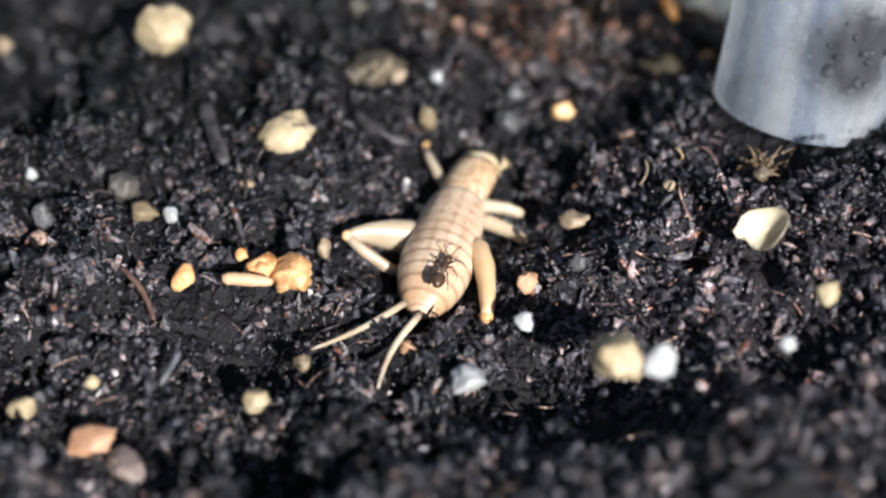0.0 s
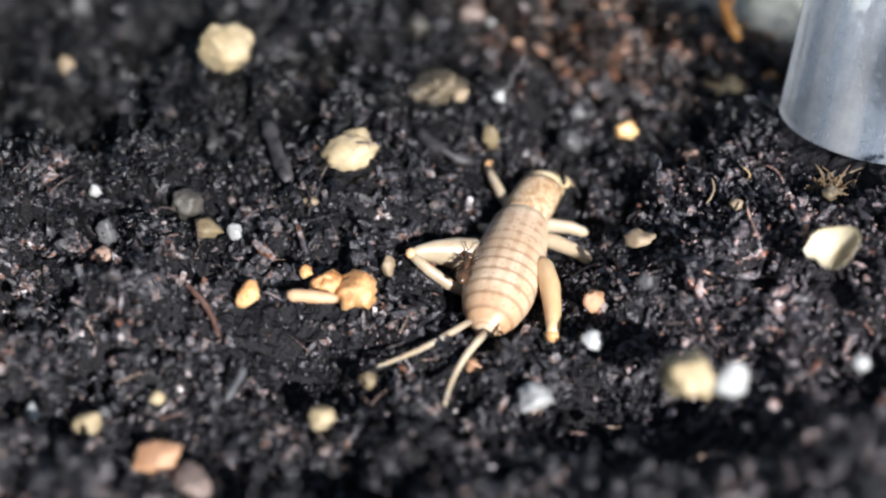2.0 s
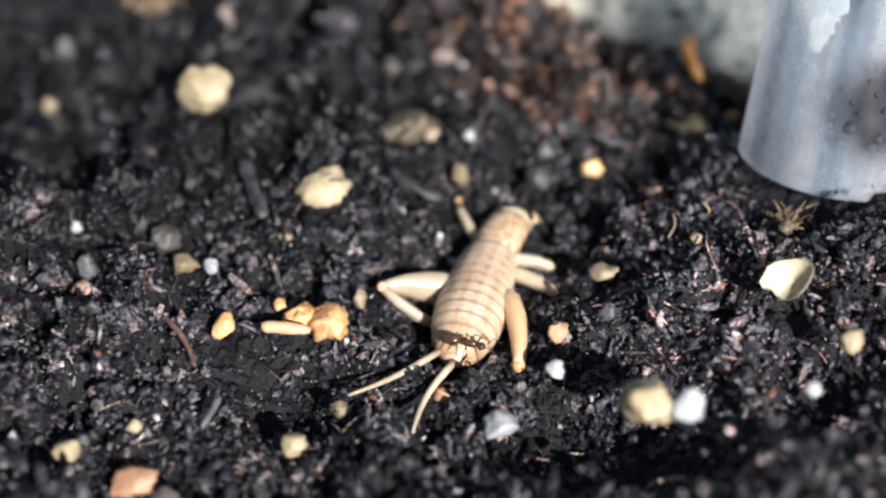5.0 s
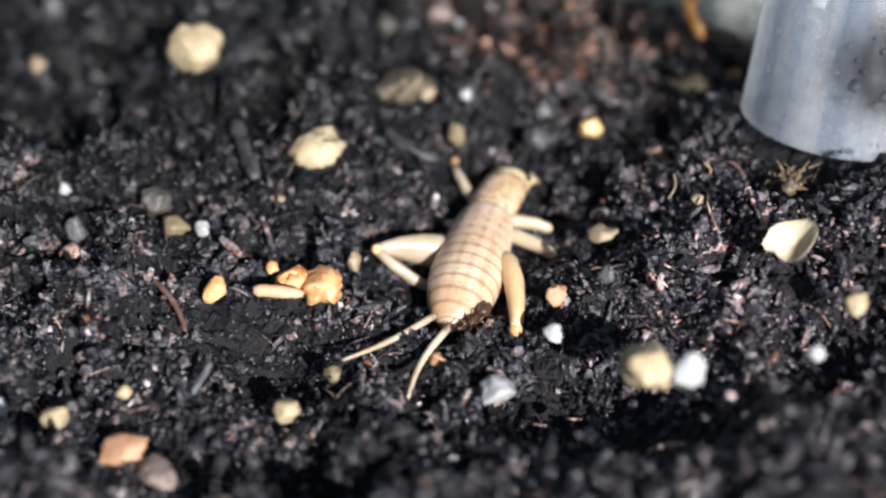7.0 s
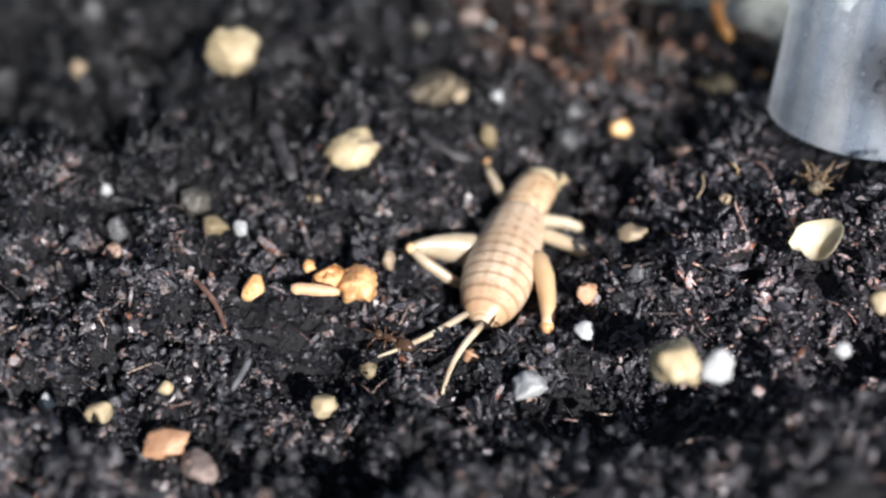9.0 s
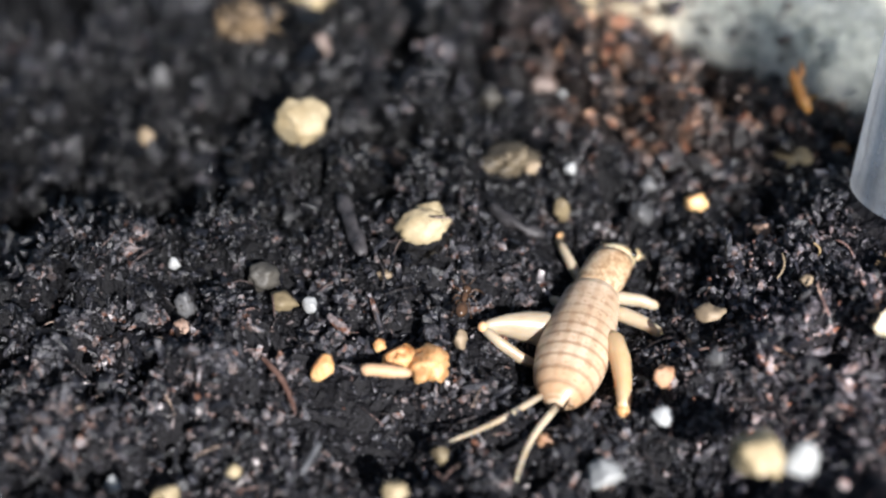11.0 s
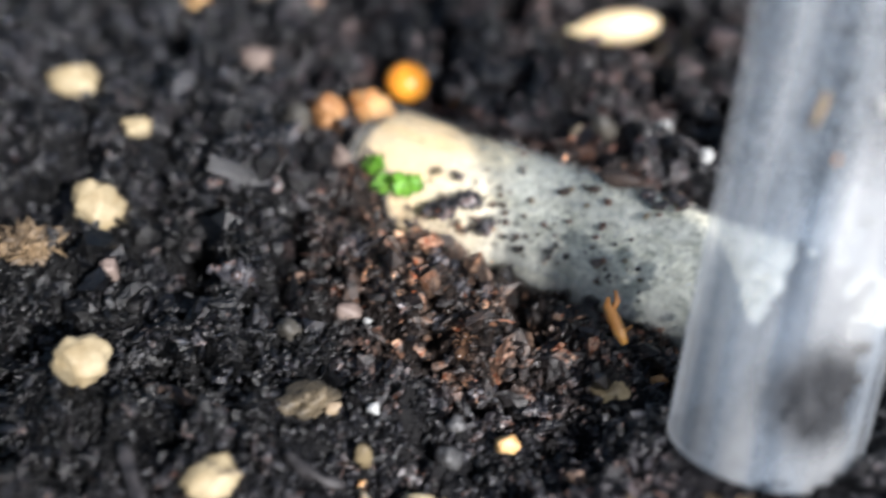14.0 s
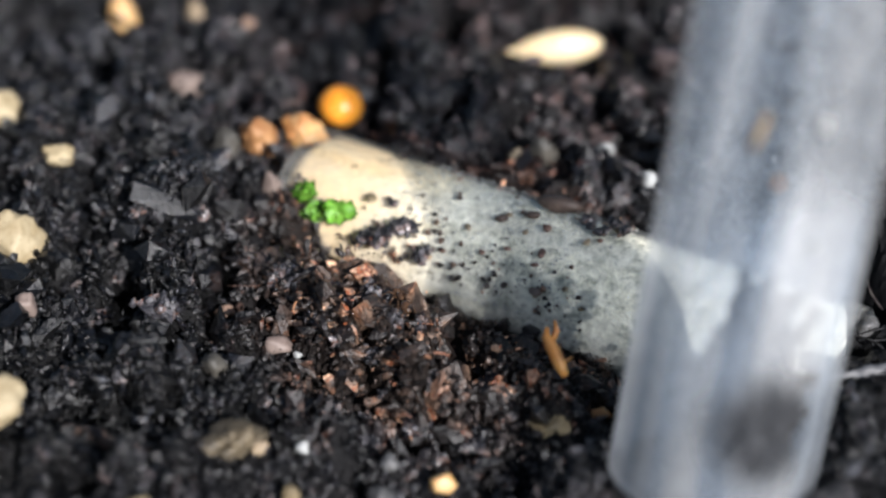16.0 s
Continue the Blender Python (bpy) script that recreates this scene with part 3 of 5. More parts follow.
for v in bm.verts:
    v.co.z *= 0.88
    v.co *= 1 + 0.03 * noise.noise(v.co * 1.3)
    if v.co.x > 0.85:
        v.co.x *= 0.97
millet = part("millet_grain", bm, MAT["millet"])
millet.matrix_world = place(-1.4, 28.4, float(lie(-1.4, 28.7)) + 0.8, 10, 0, 0)
tagged(millet, "round shiny orange millet grain on soil", "seed")
bm = bmesh.new()
loft(bm, [((0, 0.1 * s, s), (0.9 * r, 0, 0), (0, r, 0)) for s, r in ((-1.25, 0.15), (-1.0, 0.55), (-0.4, 0.8), (0.3, 0.75), (0.9, 0.5), (1.2, 0.15))], 16)
sd = part("tan_seed", bm, MAT["amber"])
sd.matrix_world = place(-12.45, 37.6, float(lie(-12.45, 37.6)) + 0.9, 0, -8, 0)
tagged(sd, "tan oval seed standing in dark soil", "seed")
BEDS += [(7.5, 35.4, 1.0, -0.6), (8.75, 35.6, 1.2, -0.75), (10.2, 35.8, 1.0, -0.6), (-1.4, 28.7, 1.2, -0.75), (-12.45, 37.6, 1.0, -1.0), (6.7, 10.2, 0.7, -0.1), (6.9, 8.9, 0.8, -0.35)]
KEEP_OUT += [(8.75, 35.3, 2.0), (7.0, 34.4, 1.3), (8.7, 33.8, 1.6), (10.2, 34.2, 1.2), (-1.4, 28.4, 1.1), (-1.4, 27.3, 1.1), (-12.45, 37.6, 0.8), (-12.45, 36.6, 0.8)]
BEDS += [(8.2, 33.6, 1.6, -1.0), (-1.4, 27.0, 1.1, -0.9)]

def clod_mesh(seed):
    """A spongy clod, one millimetre in radius: a pitted core with crumbs and fibres clinging to it."""
    rnd = random.Random(seed)
    bm = bmesh.new()
    lump(bm, 0.72, 0.66, 0.55, 0.7, seed, 2, 0.4)
    off = Vector((seed * 3.7, 0, 0))
    for v in bm.verts:
        v.co *= 0.75 + 0.7 * abs(noise.noise(v.co * 2.6 + off)) + 0.4 * noise.noise(v.co * 6.0 + off)
    skin = [v.co.copy() for v in bm.verts if v.co.z > -0.3]
    for q in range(44):
        r = 0.09 * 2.9 ** rnd.random() ** 1.6
        at = rnd.choice(skin) * rnd.uniform(0.9, 1.18)
        long = Vector((rnd.uniform(0.7, 1.6), rnd.uniform(0.6, 1.0), rnd.uniform(0.5, 1.0)))
        turn = Euler((rnd.uniform(0, 6), rnd.uniform(0, 6), rnd.uniform(0, 6))).to_matrix()
        for v in bmesh.ops.create_icosphere(bm, subdivisions=1, radius=r)["verts"]:
            v.co = at + turn @ (v.co * long * rnd.uniform(0.6, 1.4))
    me = bpy.data.meshes.new("clod")
    bmesh.ops.scale(bm, vec=(U, U, U), verts=bm.verts)
    bm.to_mesh(me)
    bm.free()
    me.materials.append(CRUMB)
    return me


# dark pits in the soil
BEDS += PITS

# ---- tubes ----
def plastic(name, tint, clear_share, rough, cloud=None, through_tint=(0.97, 0.985, 1.0), matt=0.16):
    """Milky thin plastic: part of the light goes straight through, part is scattered, and the skin shines."""
    m, n, k, b = material(name)
    co = n.new("ShaderNodeTexCoord")
    stretch = n.new("ShaderNodeMapping")
    stretch.inputs["Scale"].default_value = (1.0, 1.0, 0.05)
    k.new(co.outputs["Object"], stretch.inputs[0])
    streak = n.new("ShaderNodeTexNoise")
    streak.inputs["Scale"].default_value = 1000 / 1.3
    streak.inputs["Detail"].default_value = 5.0
    k.new(stretch.outputs[0], streak.inputs["Vector"])
    fine = texture(n, k, 0.5, 4.0)
    bands = ramp(n, k, streak.outputs["Fac"], [(0.36, tuple(v * w for v, w in zip(tint, (0.76, 0.86, 0.98)))), (0.5, tint), (0.62, tuple(min(1.0, v * 1.25) for v in tint))])
    k.new(bands.outputs[0], b.inputs["Base Color"])
    b.inputs["Roughness"].default_value = rough
    b.inputs["IOR"].default_value = 1.45
    relief(n, k, b, fine.outputs["Fac"], 0.03, 0.25)
    haze = n.new("ShaderNodeBsdfTranslucent")
    k.new(bands.outputs[0], haze.inputs[0])
    veil = n.new("ShaderNodeMixShader")
    veil.inputs[0].default_value = 0.5
    k.new(b.outputs[0], veil.inputs[1])
    k.new(haze.outputs[0], veil.inputs[2])
    # part of what shows through is blurred by the matt plastic
    clear = n.new("ShaderNodeMixShader")
    clear.inputs[0].default_value = 0.045 if matt else 0.0
    sharp = n.new("ShaderNodeBsdfTransparent")
    sharp.inputs[0].default_value = (*through_tint, 1)
    soft = n.new("ShaderNodeBsdfRefraction")
    soft.inputs["Color"].default_value = (*through_tint, 1)
    soft.inputs["IOR"].default_value = 1.06
    soft.inputs["Roughness"].default_value = matt
    k.new(sharp.outputs[0], clear.inputs[1])
    k.new(soft.outputs[0], clear.inputs[2])
    both = n.new("ShaderNodeMath")
    both.operation = "MULTIPLY_ADD"
    both.inputs[1].default_value = 0.5
    k.new(fine.outputs["Fac"], both.inputs[0])
    k.new(streak.outputs["Fac"], both.inputs[2])
    share = n.new("ShaderNodeMapRange")
    share.inputs["From Min"].default_value = 0.5
    share.inputs["From Max"].default_value = 1.0
    share.inputs["To Min"].default_value = clear_share + 0.13
    share.inputs["To Max"].default_value = clear_share - 0.22
    k.new(both.outputs[0], share.inputs["Value"])
    amount = share.outputs[0]
    if cloud:  # painted haze brightens the far side of the wall, its foot and one patch
        axes = n.new("ShaderNodeSeparateXYZ")
        k.new(co.outputs["Object"], axes.inputs[0])
        wave = n.new("ShaderNodeMath")
        wave.operation = "MULTIPLY_ADD"
        wave.inputs[1].default_value = -0.004
        k.new(streak.outputs["Fac"], wave.inputs[0])
        k.new(axes.outputs["Y"], wave.inputs[2])
        mist = n.new("ShaderNodeMapRange")
        mist.interpolation_type = "SMOOTHSTEP"
        for socket, value in (("From Min", -0.0035), ("From Max", 0.0005), ("To Min", 0.985), ("To Max", 0.92)):
            mist.inputs[socket].default_value = value
        k.new(wave.outputs[0], mist.inputs["Value"])
        # extra haze here imitates the white glow of the tube behind
        far = n.new("ShaderNodeVectorMath")
        far.operation = "DISTANCE"
        far.inputs[1].default_value = (0.0012, -0.0028, 0.0090)
        k.new(co.outputs["Object"], far.inputs[0])
        tuft = n.new("ShaderNodeMapRange")
        tuft.interpolation_type = "SMOOTHSTEP"
        for socket, value in (("From Min", 0.0008), ("From Max", 0.0034), ("To Min", 0.78), ("To Max", 1.0)):
            tuft.inputs[socket].default_value = value
        k.new(far.outputs["Value"], tuft.inputs["Value"])
        foot = n.new("ShaderNodeMapRange")
        foot.interpolation_type = "SMOOTHSTEP"
        for socket, value in (("From Min", 0.0045), ("From Max", 0.010), ("To Min", 0.76), ("To Max", 1.0)):
            foot.inputs[socket].default_value = value
        k.new(axes.outputs["Z"], foot.inputs["Value"])
        for factor in (mist.outputs[0], tuft.outputs[0], foot.outputs[0]):
            less = n.new("ShaderNodeMath")
            less.operation = "MULTIPLY"
            k.new(amount, less.inputs[0])
            k.new(factor, less.inputs[1])
            amount = less.outputs[0]
        # the painted haze is left out before the plug, so it shows dark
        touch = n.new("ShaderNodeVectorMath")
        touch.operation = "DISTANCE"
        touch.inputs[1].default_value = (0.0006, -0.0029, 0.0034)
        k.new(co.outputs["Object"], touch.inputs[0])
        damp = n.new("ShaderNodeMapRange")
        damp.interpolation_type = "SMOOTHSTEP"
        for socket, value in (("From Min", 0.0010), ("From Max", 0.0028), ("To Min", 1.0), ("To Max", 0.0)):
            damp.inputs[socket].default_value = value
        k.new(touch.outputs["Value"], damp.inputs["Value"])
        cleared = n.new("ShaderNodeMix")
        cleared.inputs["B"].default_value = 0.985
        k.new(damp.outputs[0], cleared.inputs["Factor"])
        k.new(amount, cleared.inputs["A"])
        amount = cleared.outputs["Result"]
    out = n.new("ShaderNodeMixShader")
    k.new(amount, out.inputs[0])
    k.new(veil.outputs[0], out.inputs[1])
    k.new(clear.outputs[0], out.inputs[2])
    k.new(out.outputs[0], n["Material Output"].inputs[0])
    return m


FROST = plastic("frosted clear plastic", (0.91, 0.955, 1.0), 0.96, 0.3, True)
CLOUDED = plastic("clouded plastic with condensation", (0.98, 0.97, 0.93), 0.94, 0.4, None, (1.0, 0.99, 0.96), 0)


def wadding():
    """Cotton in the buried tube: cream by the mouth, mottled further in and whitened against the standing tube's
    shadow.
    """
    m, n, k, b = material("cotton wadding")
    co = n.new("ShaderNodeTexCoord")
    axes = n.new("ShaderNodeSeparateXYZ")
    k.new(co.outputs["Object"], axes.inputs[0])
    big, small, fine = texture(n, k, 2.5, 4.0), texture(n, k, 0.9, 5.0, 0.75), texture(n, k, 0.32, 4.0, 0.75)
    shift = n.new("ShaderNodeMath")
    shift.operation = "MULTIPLY_ADD"
    shift.inputs[1].default_value = 0.005
    k.new(big.outputs["Fac"], shift.inputs[0])
    k.new(axes.outputs["Z"], shift.inputs[2])
    depth = n.new("ShaderNodeMapRange")
    depth.inputs["From Min"].default_value = 0.005
    depth.inputs["From Max"].default_value = 0.012
    k.new(shift.outputs[0], depth.inputs["Value"])
    # colour lifted further in to offset the shade of the standing tube
    tone = ramp(n, k, depth.outputs[0], [(0.15, (0.84, 0.66, 0.42)), (0.5, (0.84, 0.76, 0.60)), (0.85, (0.92, 0.92, 0.86))])
    spots = ramp(n, k, small.outputs["Fac"], [(0.34, (0.58, 0.60, 0.55)), (0.48, (0.92, 0.92, 0.90)), (0.62, (1.1, 1.1, 1.1))])
    flecks = ramp(n, k, fine.outputs["Fac"], [(0.38, (0.58, 0.60, 0.56)), (0.47, (1.0, 1.0, 1.0)), (0.60, (1.25, 1.25, 1.25))])
    grey = mixed(n, k, "MULTIPLY", 1.0, spots.outputs[0], flecks.outputs[0])
    k.new(mixed(n, k, "MULTIPLY", depth.outputs[0], tone.outputs[0], grey), b.inputs["Base Color"])
    b.inputs["Roughness"].default_value = 0.75
    relief(n, k, b, fine.outputs["Fac"], 0.2, 0.7)
    return m




def pipe(bm, r, wall, length, around=40, lip=0.05):
    """An open tube along z, with rounded rims."""
    prof = [(r - lip, 0), (r, lip), (r, length * 0.25), (r, length * 0.5), (r, length * 0.75), (r, length - lip), (r - lip, length), (r - wall, length - lip), (r - wall, length * 0.5), (r - wall, lip)]
    rows = [[bm.verts.new((p * math.cos(2 * math.pi * j / around), p * math.sin(2 * math.pi * j / around), z)) for j in range(around)] for p, z in prof]
    for a, b in zip(rows, rows[1:] + rows[:1]):
        for j in range(around):
            bm.faces.new((a[j], a[(j + 1) % around], b[(j + 1) % around], b[j]))


def along(base, axis):
    """Pose at base (millimetres) whose z points along the axis."""
    z = Vector(axis).normalized()
    x = (Vector((1, 0, 0)) - z * z.x).normalized()
    y = z.cross(x)
    m = Matrix((x, y, z)).transposed().to_4x4()
    return Matrix.Translation(Vector(base) * U) @ m


tube = new("standing_tube")
tagged(tube, "upright translucent plastic tube standing on dark soil", "tube")
bm = bmesh.new()
pipe(bm, 3.3, 0.35, 42)
part("wall", bm, FROST, tube, "milky translucent plastic wall")
bm = bmesh.new()
lump(bm, 1.6, 1.0, 3.6, 0.5, 5, 4, 0.3)
for v in bm.verts:
    v.co *= 1 + 0.22 * noise.noise(v.co * 1.6) + 0.10 * noise.noise(v.co * 4.5)
for q, (cx, cz) in enumerate(((-0.7, 2.6), (0.1, 3.1), (0.75, 2.7))):
    limb(bm, bent((cx, 0, cz - 0.9), (cx + 0.5, -0.2, cz + 0.35), (0.25, 0, 0.3), 6), [0.22, 0.24, 0.2, 0.16, 0.12, 0.06], 7)
skin, rnd = [v.co.copy() for v in bm.verts], random.Random(55)
for q in range(170):  # crumbs and water beads on the plug
    r, at = 0.12 * 2.6 ** rnd.random() ** 1.6, rnd.choice(skin)
    for v in bmesh.ops.create_icosphere(bm, subdivisions=1, radius=r)["verts"]:
        v.co = at * 1.03 + v.co * rnd.uniform(0.6, 1.4)
bmesh.ops.translate(bm, vec=(0.3, -1.55, 3.8), verts=bm.verts)
part("soil_plug", bm, grit("dark soil in the tube", (0.012, 0.012, 0.014), (0.035, 0.033, 0.034), 0.5, 0.7), tube, "dark soil inside the tube foot")
tube.matrix_world = along((11.4, 3.72, 0.55), (0.106, 0.204, 0.973))
KEEP_OUT.append((11.4, 3.72, 3.3))
BEDS += [(11.4, 3.72, 3.2, 0.7), (11.2, 1.4, 2.4, 0.75), (12.3, -0.1, 0.8, 1.15), (13.2, 0.2, 1.2, 1.45), (14.4, 0.9, 1.3, 1.6), (9.0, 1.0, 1.8, 0.3)]

lying = new("buried_tube")
tagged(lying, "clouded plastic tube half buried in dark soil", "tube")
bm = bmesh.new()
pipe(bm, 3.1, 0.15, 24)
part("wall", bm, CLOUDED, lying, "cloudy grey plastic wall with specks")
bm = bmesh.new()
prof = [(-0.25, 0.6), (-0.2, 1.7), (0.1, 2.5), (0.8, 2.88), (3.0, 2.9), (4.5, 2.88), (6.0, 2.9), (7.5, 2.88), (9.0, 2.9), (11.0, 2.88), (13.0, 2.9), (15.0, 2.9), (19.0, 2.9), (23.0, 2.8), (23.5, 1.5)]
loft(bm, [((0, 0, s), (r, 0, 0), (0, r, 0)) for s, r in prof], 40)
part("filling", bm, wadding(), lying, "cream cotton wadding turning pale and mottled")
A, B = Vector((-2.6, 23.7, -1.3)), Vector((11.5, 14.8, -1.3))
BEDS += [(A.x + (B.x - A.x) * q / 10 - 1.7, A.y + (B.y - A.y) * q / 10 - 2.6, 1.0, -1.9) for q in (5, 5.8, 6.6, 7.4, 8.2, 9)]
lying.matrix_world = along(A, B - A)


def on_tube(s, side, up=0.0):
    """A place on the top of the buried tube: s along it, side across."""
    d = (B - A).normalized()
    across = d.cross(Vector((0, 0, 1))).normalized()
    return A + d * s + across * side + Vector((0, 0, math.sqrt(max(0.1, 3.1 ** 2 - side ** 2)) + up))


def bit(name, s, side, w, l, h, kind, label, turn):
    SEED[0] += 1
    if name == "soil_clod":
        ob = new(name, clod_mesh(SEED[0]))
        size = Matrix.Diagonal((w * 0.55, l * 0.55, h * 0.6, 1))
    else:
        bm = bmesh.new()
        lump(bm, w * 0.5, l * 0.5, h * 0.5, 0.4, SEED[0], 2, 0.8)
        ob, size = part(name, bm, MAT[kind]), Matrix.Identity(4)
    p = on_tube(s, side, h * 0.3)
    ob.matrix_world = place(p.x, p.y, p.z, 0, 0, turn) @ size
    return tagged(ob, label, "chip")


bit("bark_chip", 11.42, -0.72, 2.1, 0.95, 0.8, "bark", "large dark bark chip on the buried tube", -12)
bit("bark_chip", 11.01, 0.39, 0.8, 0.45, 0.4, "bark", "small dark bark chip on the buried tube", -5)
bit("bark_chip", 9.95, 1.04, 0.65, 0.4, 0.3, "bark", "small dark bark chip on the buried tube", 10)
bit("bark_chip", 12.15, 1.83, 0.4, 0.75, 0.3, "root", "reddish bark chip on the buried tube", -15)
bit("bark_chip", 11.82, 0.81, 0.45, 0.4, 0.3, "root", "reddish bark chip on the buried tube", 30)
bit("soil_clod", 13.79, 0.05, 0.9, 0.8, 0.5, "bark", "crumbly dark clod on the buried tube", 30)
bit("soil_clod", 13.24, -0.06, 0.7, 0.6, 0.4, "bark", "crumbly dark clod on the buried tube", 70)
bit("soil_clod", 14.0, -0.9, 0.8, 0.9, 0.6, "bark", "crumbly dark clod on the buried tube", 0)
bit("soil_clod", 12.9, -0.35, 0.8, 0.7, 0.5, "bark", "crumbly dark clod on the buried tube", 30)
bit("soil_clod", 14.5, -0.5, 0.9, 0.6, 0.5, "bark", "crumbly dark clod on the buried tube", 50)
bit("soil_clod", 4.9, 2.95, 1.3, 1.0, 1.1, "bark", "crumbly dark clod against the buried tube", 0)
bit("soil_clod", 6.4, 2.55, 1.7, 1.4, 1.3, "bark", "crumbly dark clod against the buried tube", 0)
bit("soil_clod", 5.6, 2.85, 1.5, 1.3, 1.3, "bark", "crumbly dark clod against the buried tube", 40)
bit("soil_clod", 5.5, 1.9, 0.6, 0.5, 0.5, "bark", "small crumbly dark clod on the buried tube", 40)
bit("soil_clod", 7.4, 2.9, 1.4, 1.2, 1.0, "bark", "crumbly dark clod against the buried tube", 80)
bit("pale_crumb", 12.48, 2.76, 0.75, 0.5, 0.35, "pink", "pale pink crumb on the buried tube", 0)
bit("pale_crumb", 8.86, 1.78, 0.25, 0.6, 0.2, "tan", "thin tan flake on the buried tube", 5)
bit("pale_crumb", 4.43, 1.91, 0.6, 0.55, 0.25, "ochre", "yellowish crumb on the buried tube", 0)
bit("straw_bit", 13.60, -1.30, 0.95, 0.22, 0.2, "beige", "pale straw bit on the buried tube", 25)


rnd = random.Random(31)
for q in range(22):  # grit thrown on the tube, most of it low on its side
    kind, label = rnd.choice((("tan", "tiny tan crumb stuck on the buried tube"), ("root", "tiny reddish bark crumb on the buried tube"), ("ochre", "tiny ochre crumb stuck on the buried tube"), ("bark", "tiny dark bark crumb on the buried tube")))
    w = rnd.uniform(0.14, 0.34)
    bit("crumb", rnd.uniform(6, 14.5), 2.9 - 3.4 * rnd.random() ** 2, w, w * rnd.uniform(0.7, 1.8), w * 0.6, kind, label, rnd.uniform(0, 180))


def leaf(s, side, w, l, turn, tilt):
    """A small crinkled green leaf with thickness."""
    bm = bmesh.new()
    n = 9
    grid = []
    for i in range(n):
        row = []
        for j in range(n):
            u, v = i / (n - 1) - 0.5, j / (n - 1) - 0.5
            k = math.sqrt(max(0.02, 1 - (2 * u) ** 2)) * (1 + 1.3 * noise.noise(Vector((u * 9, v * 6, turn))))
            row.append(bm.verts.new((u * l, v * w * k, 0.4 * noise.noise(Vector((u * 5, v * 5, turn + 3))) + 0.25 * v * v)))
        grid.append(row)
    for i in range(n - 1):
        for j in range(n - 1):
            bm.faces.new((grid[i][j], grid[i + 1][j], grid[i + 1][j + 1], grid[i][j + 1]))
    bmesh.ops.solidify(bm, geom=bm.faces[:], thickness=0.06)
    ob = part("leaf", bm, MAT["green"])
    p = on_tube(s, side, 0.35)
    ob.matrix_world = place(p.x - 0.1, p.y - 0.25, p.z, 50, tilt, turn)
    return tagged(ob, "small fresh green leaf scrap by the buried tube", "leaf")


leaf(3.5, 2.6, 1.0, 1.5, -15, 5)
leaf(2.55, 2.75, 0.8, 1.1, 15, 12)
leaf(1.75, 2.42, 0.9, 1.1, -35, -8)
leaf(2.02, 2.85, 0.45, 0.6, 20, 0)


# ---- cricket ----
TAIL, NECK = Vector((-2.07, -5.0, -1.95)), Vector((-0.89, 0.81, -1.80))
FWD = (NECK - TAIL).normalized()
SIDE = FWD.cross(Vector((0, 0, 1))).normalized()
UP = SIDE.cross(FWD)


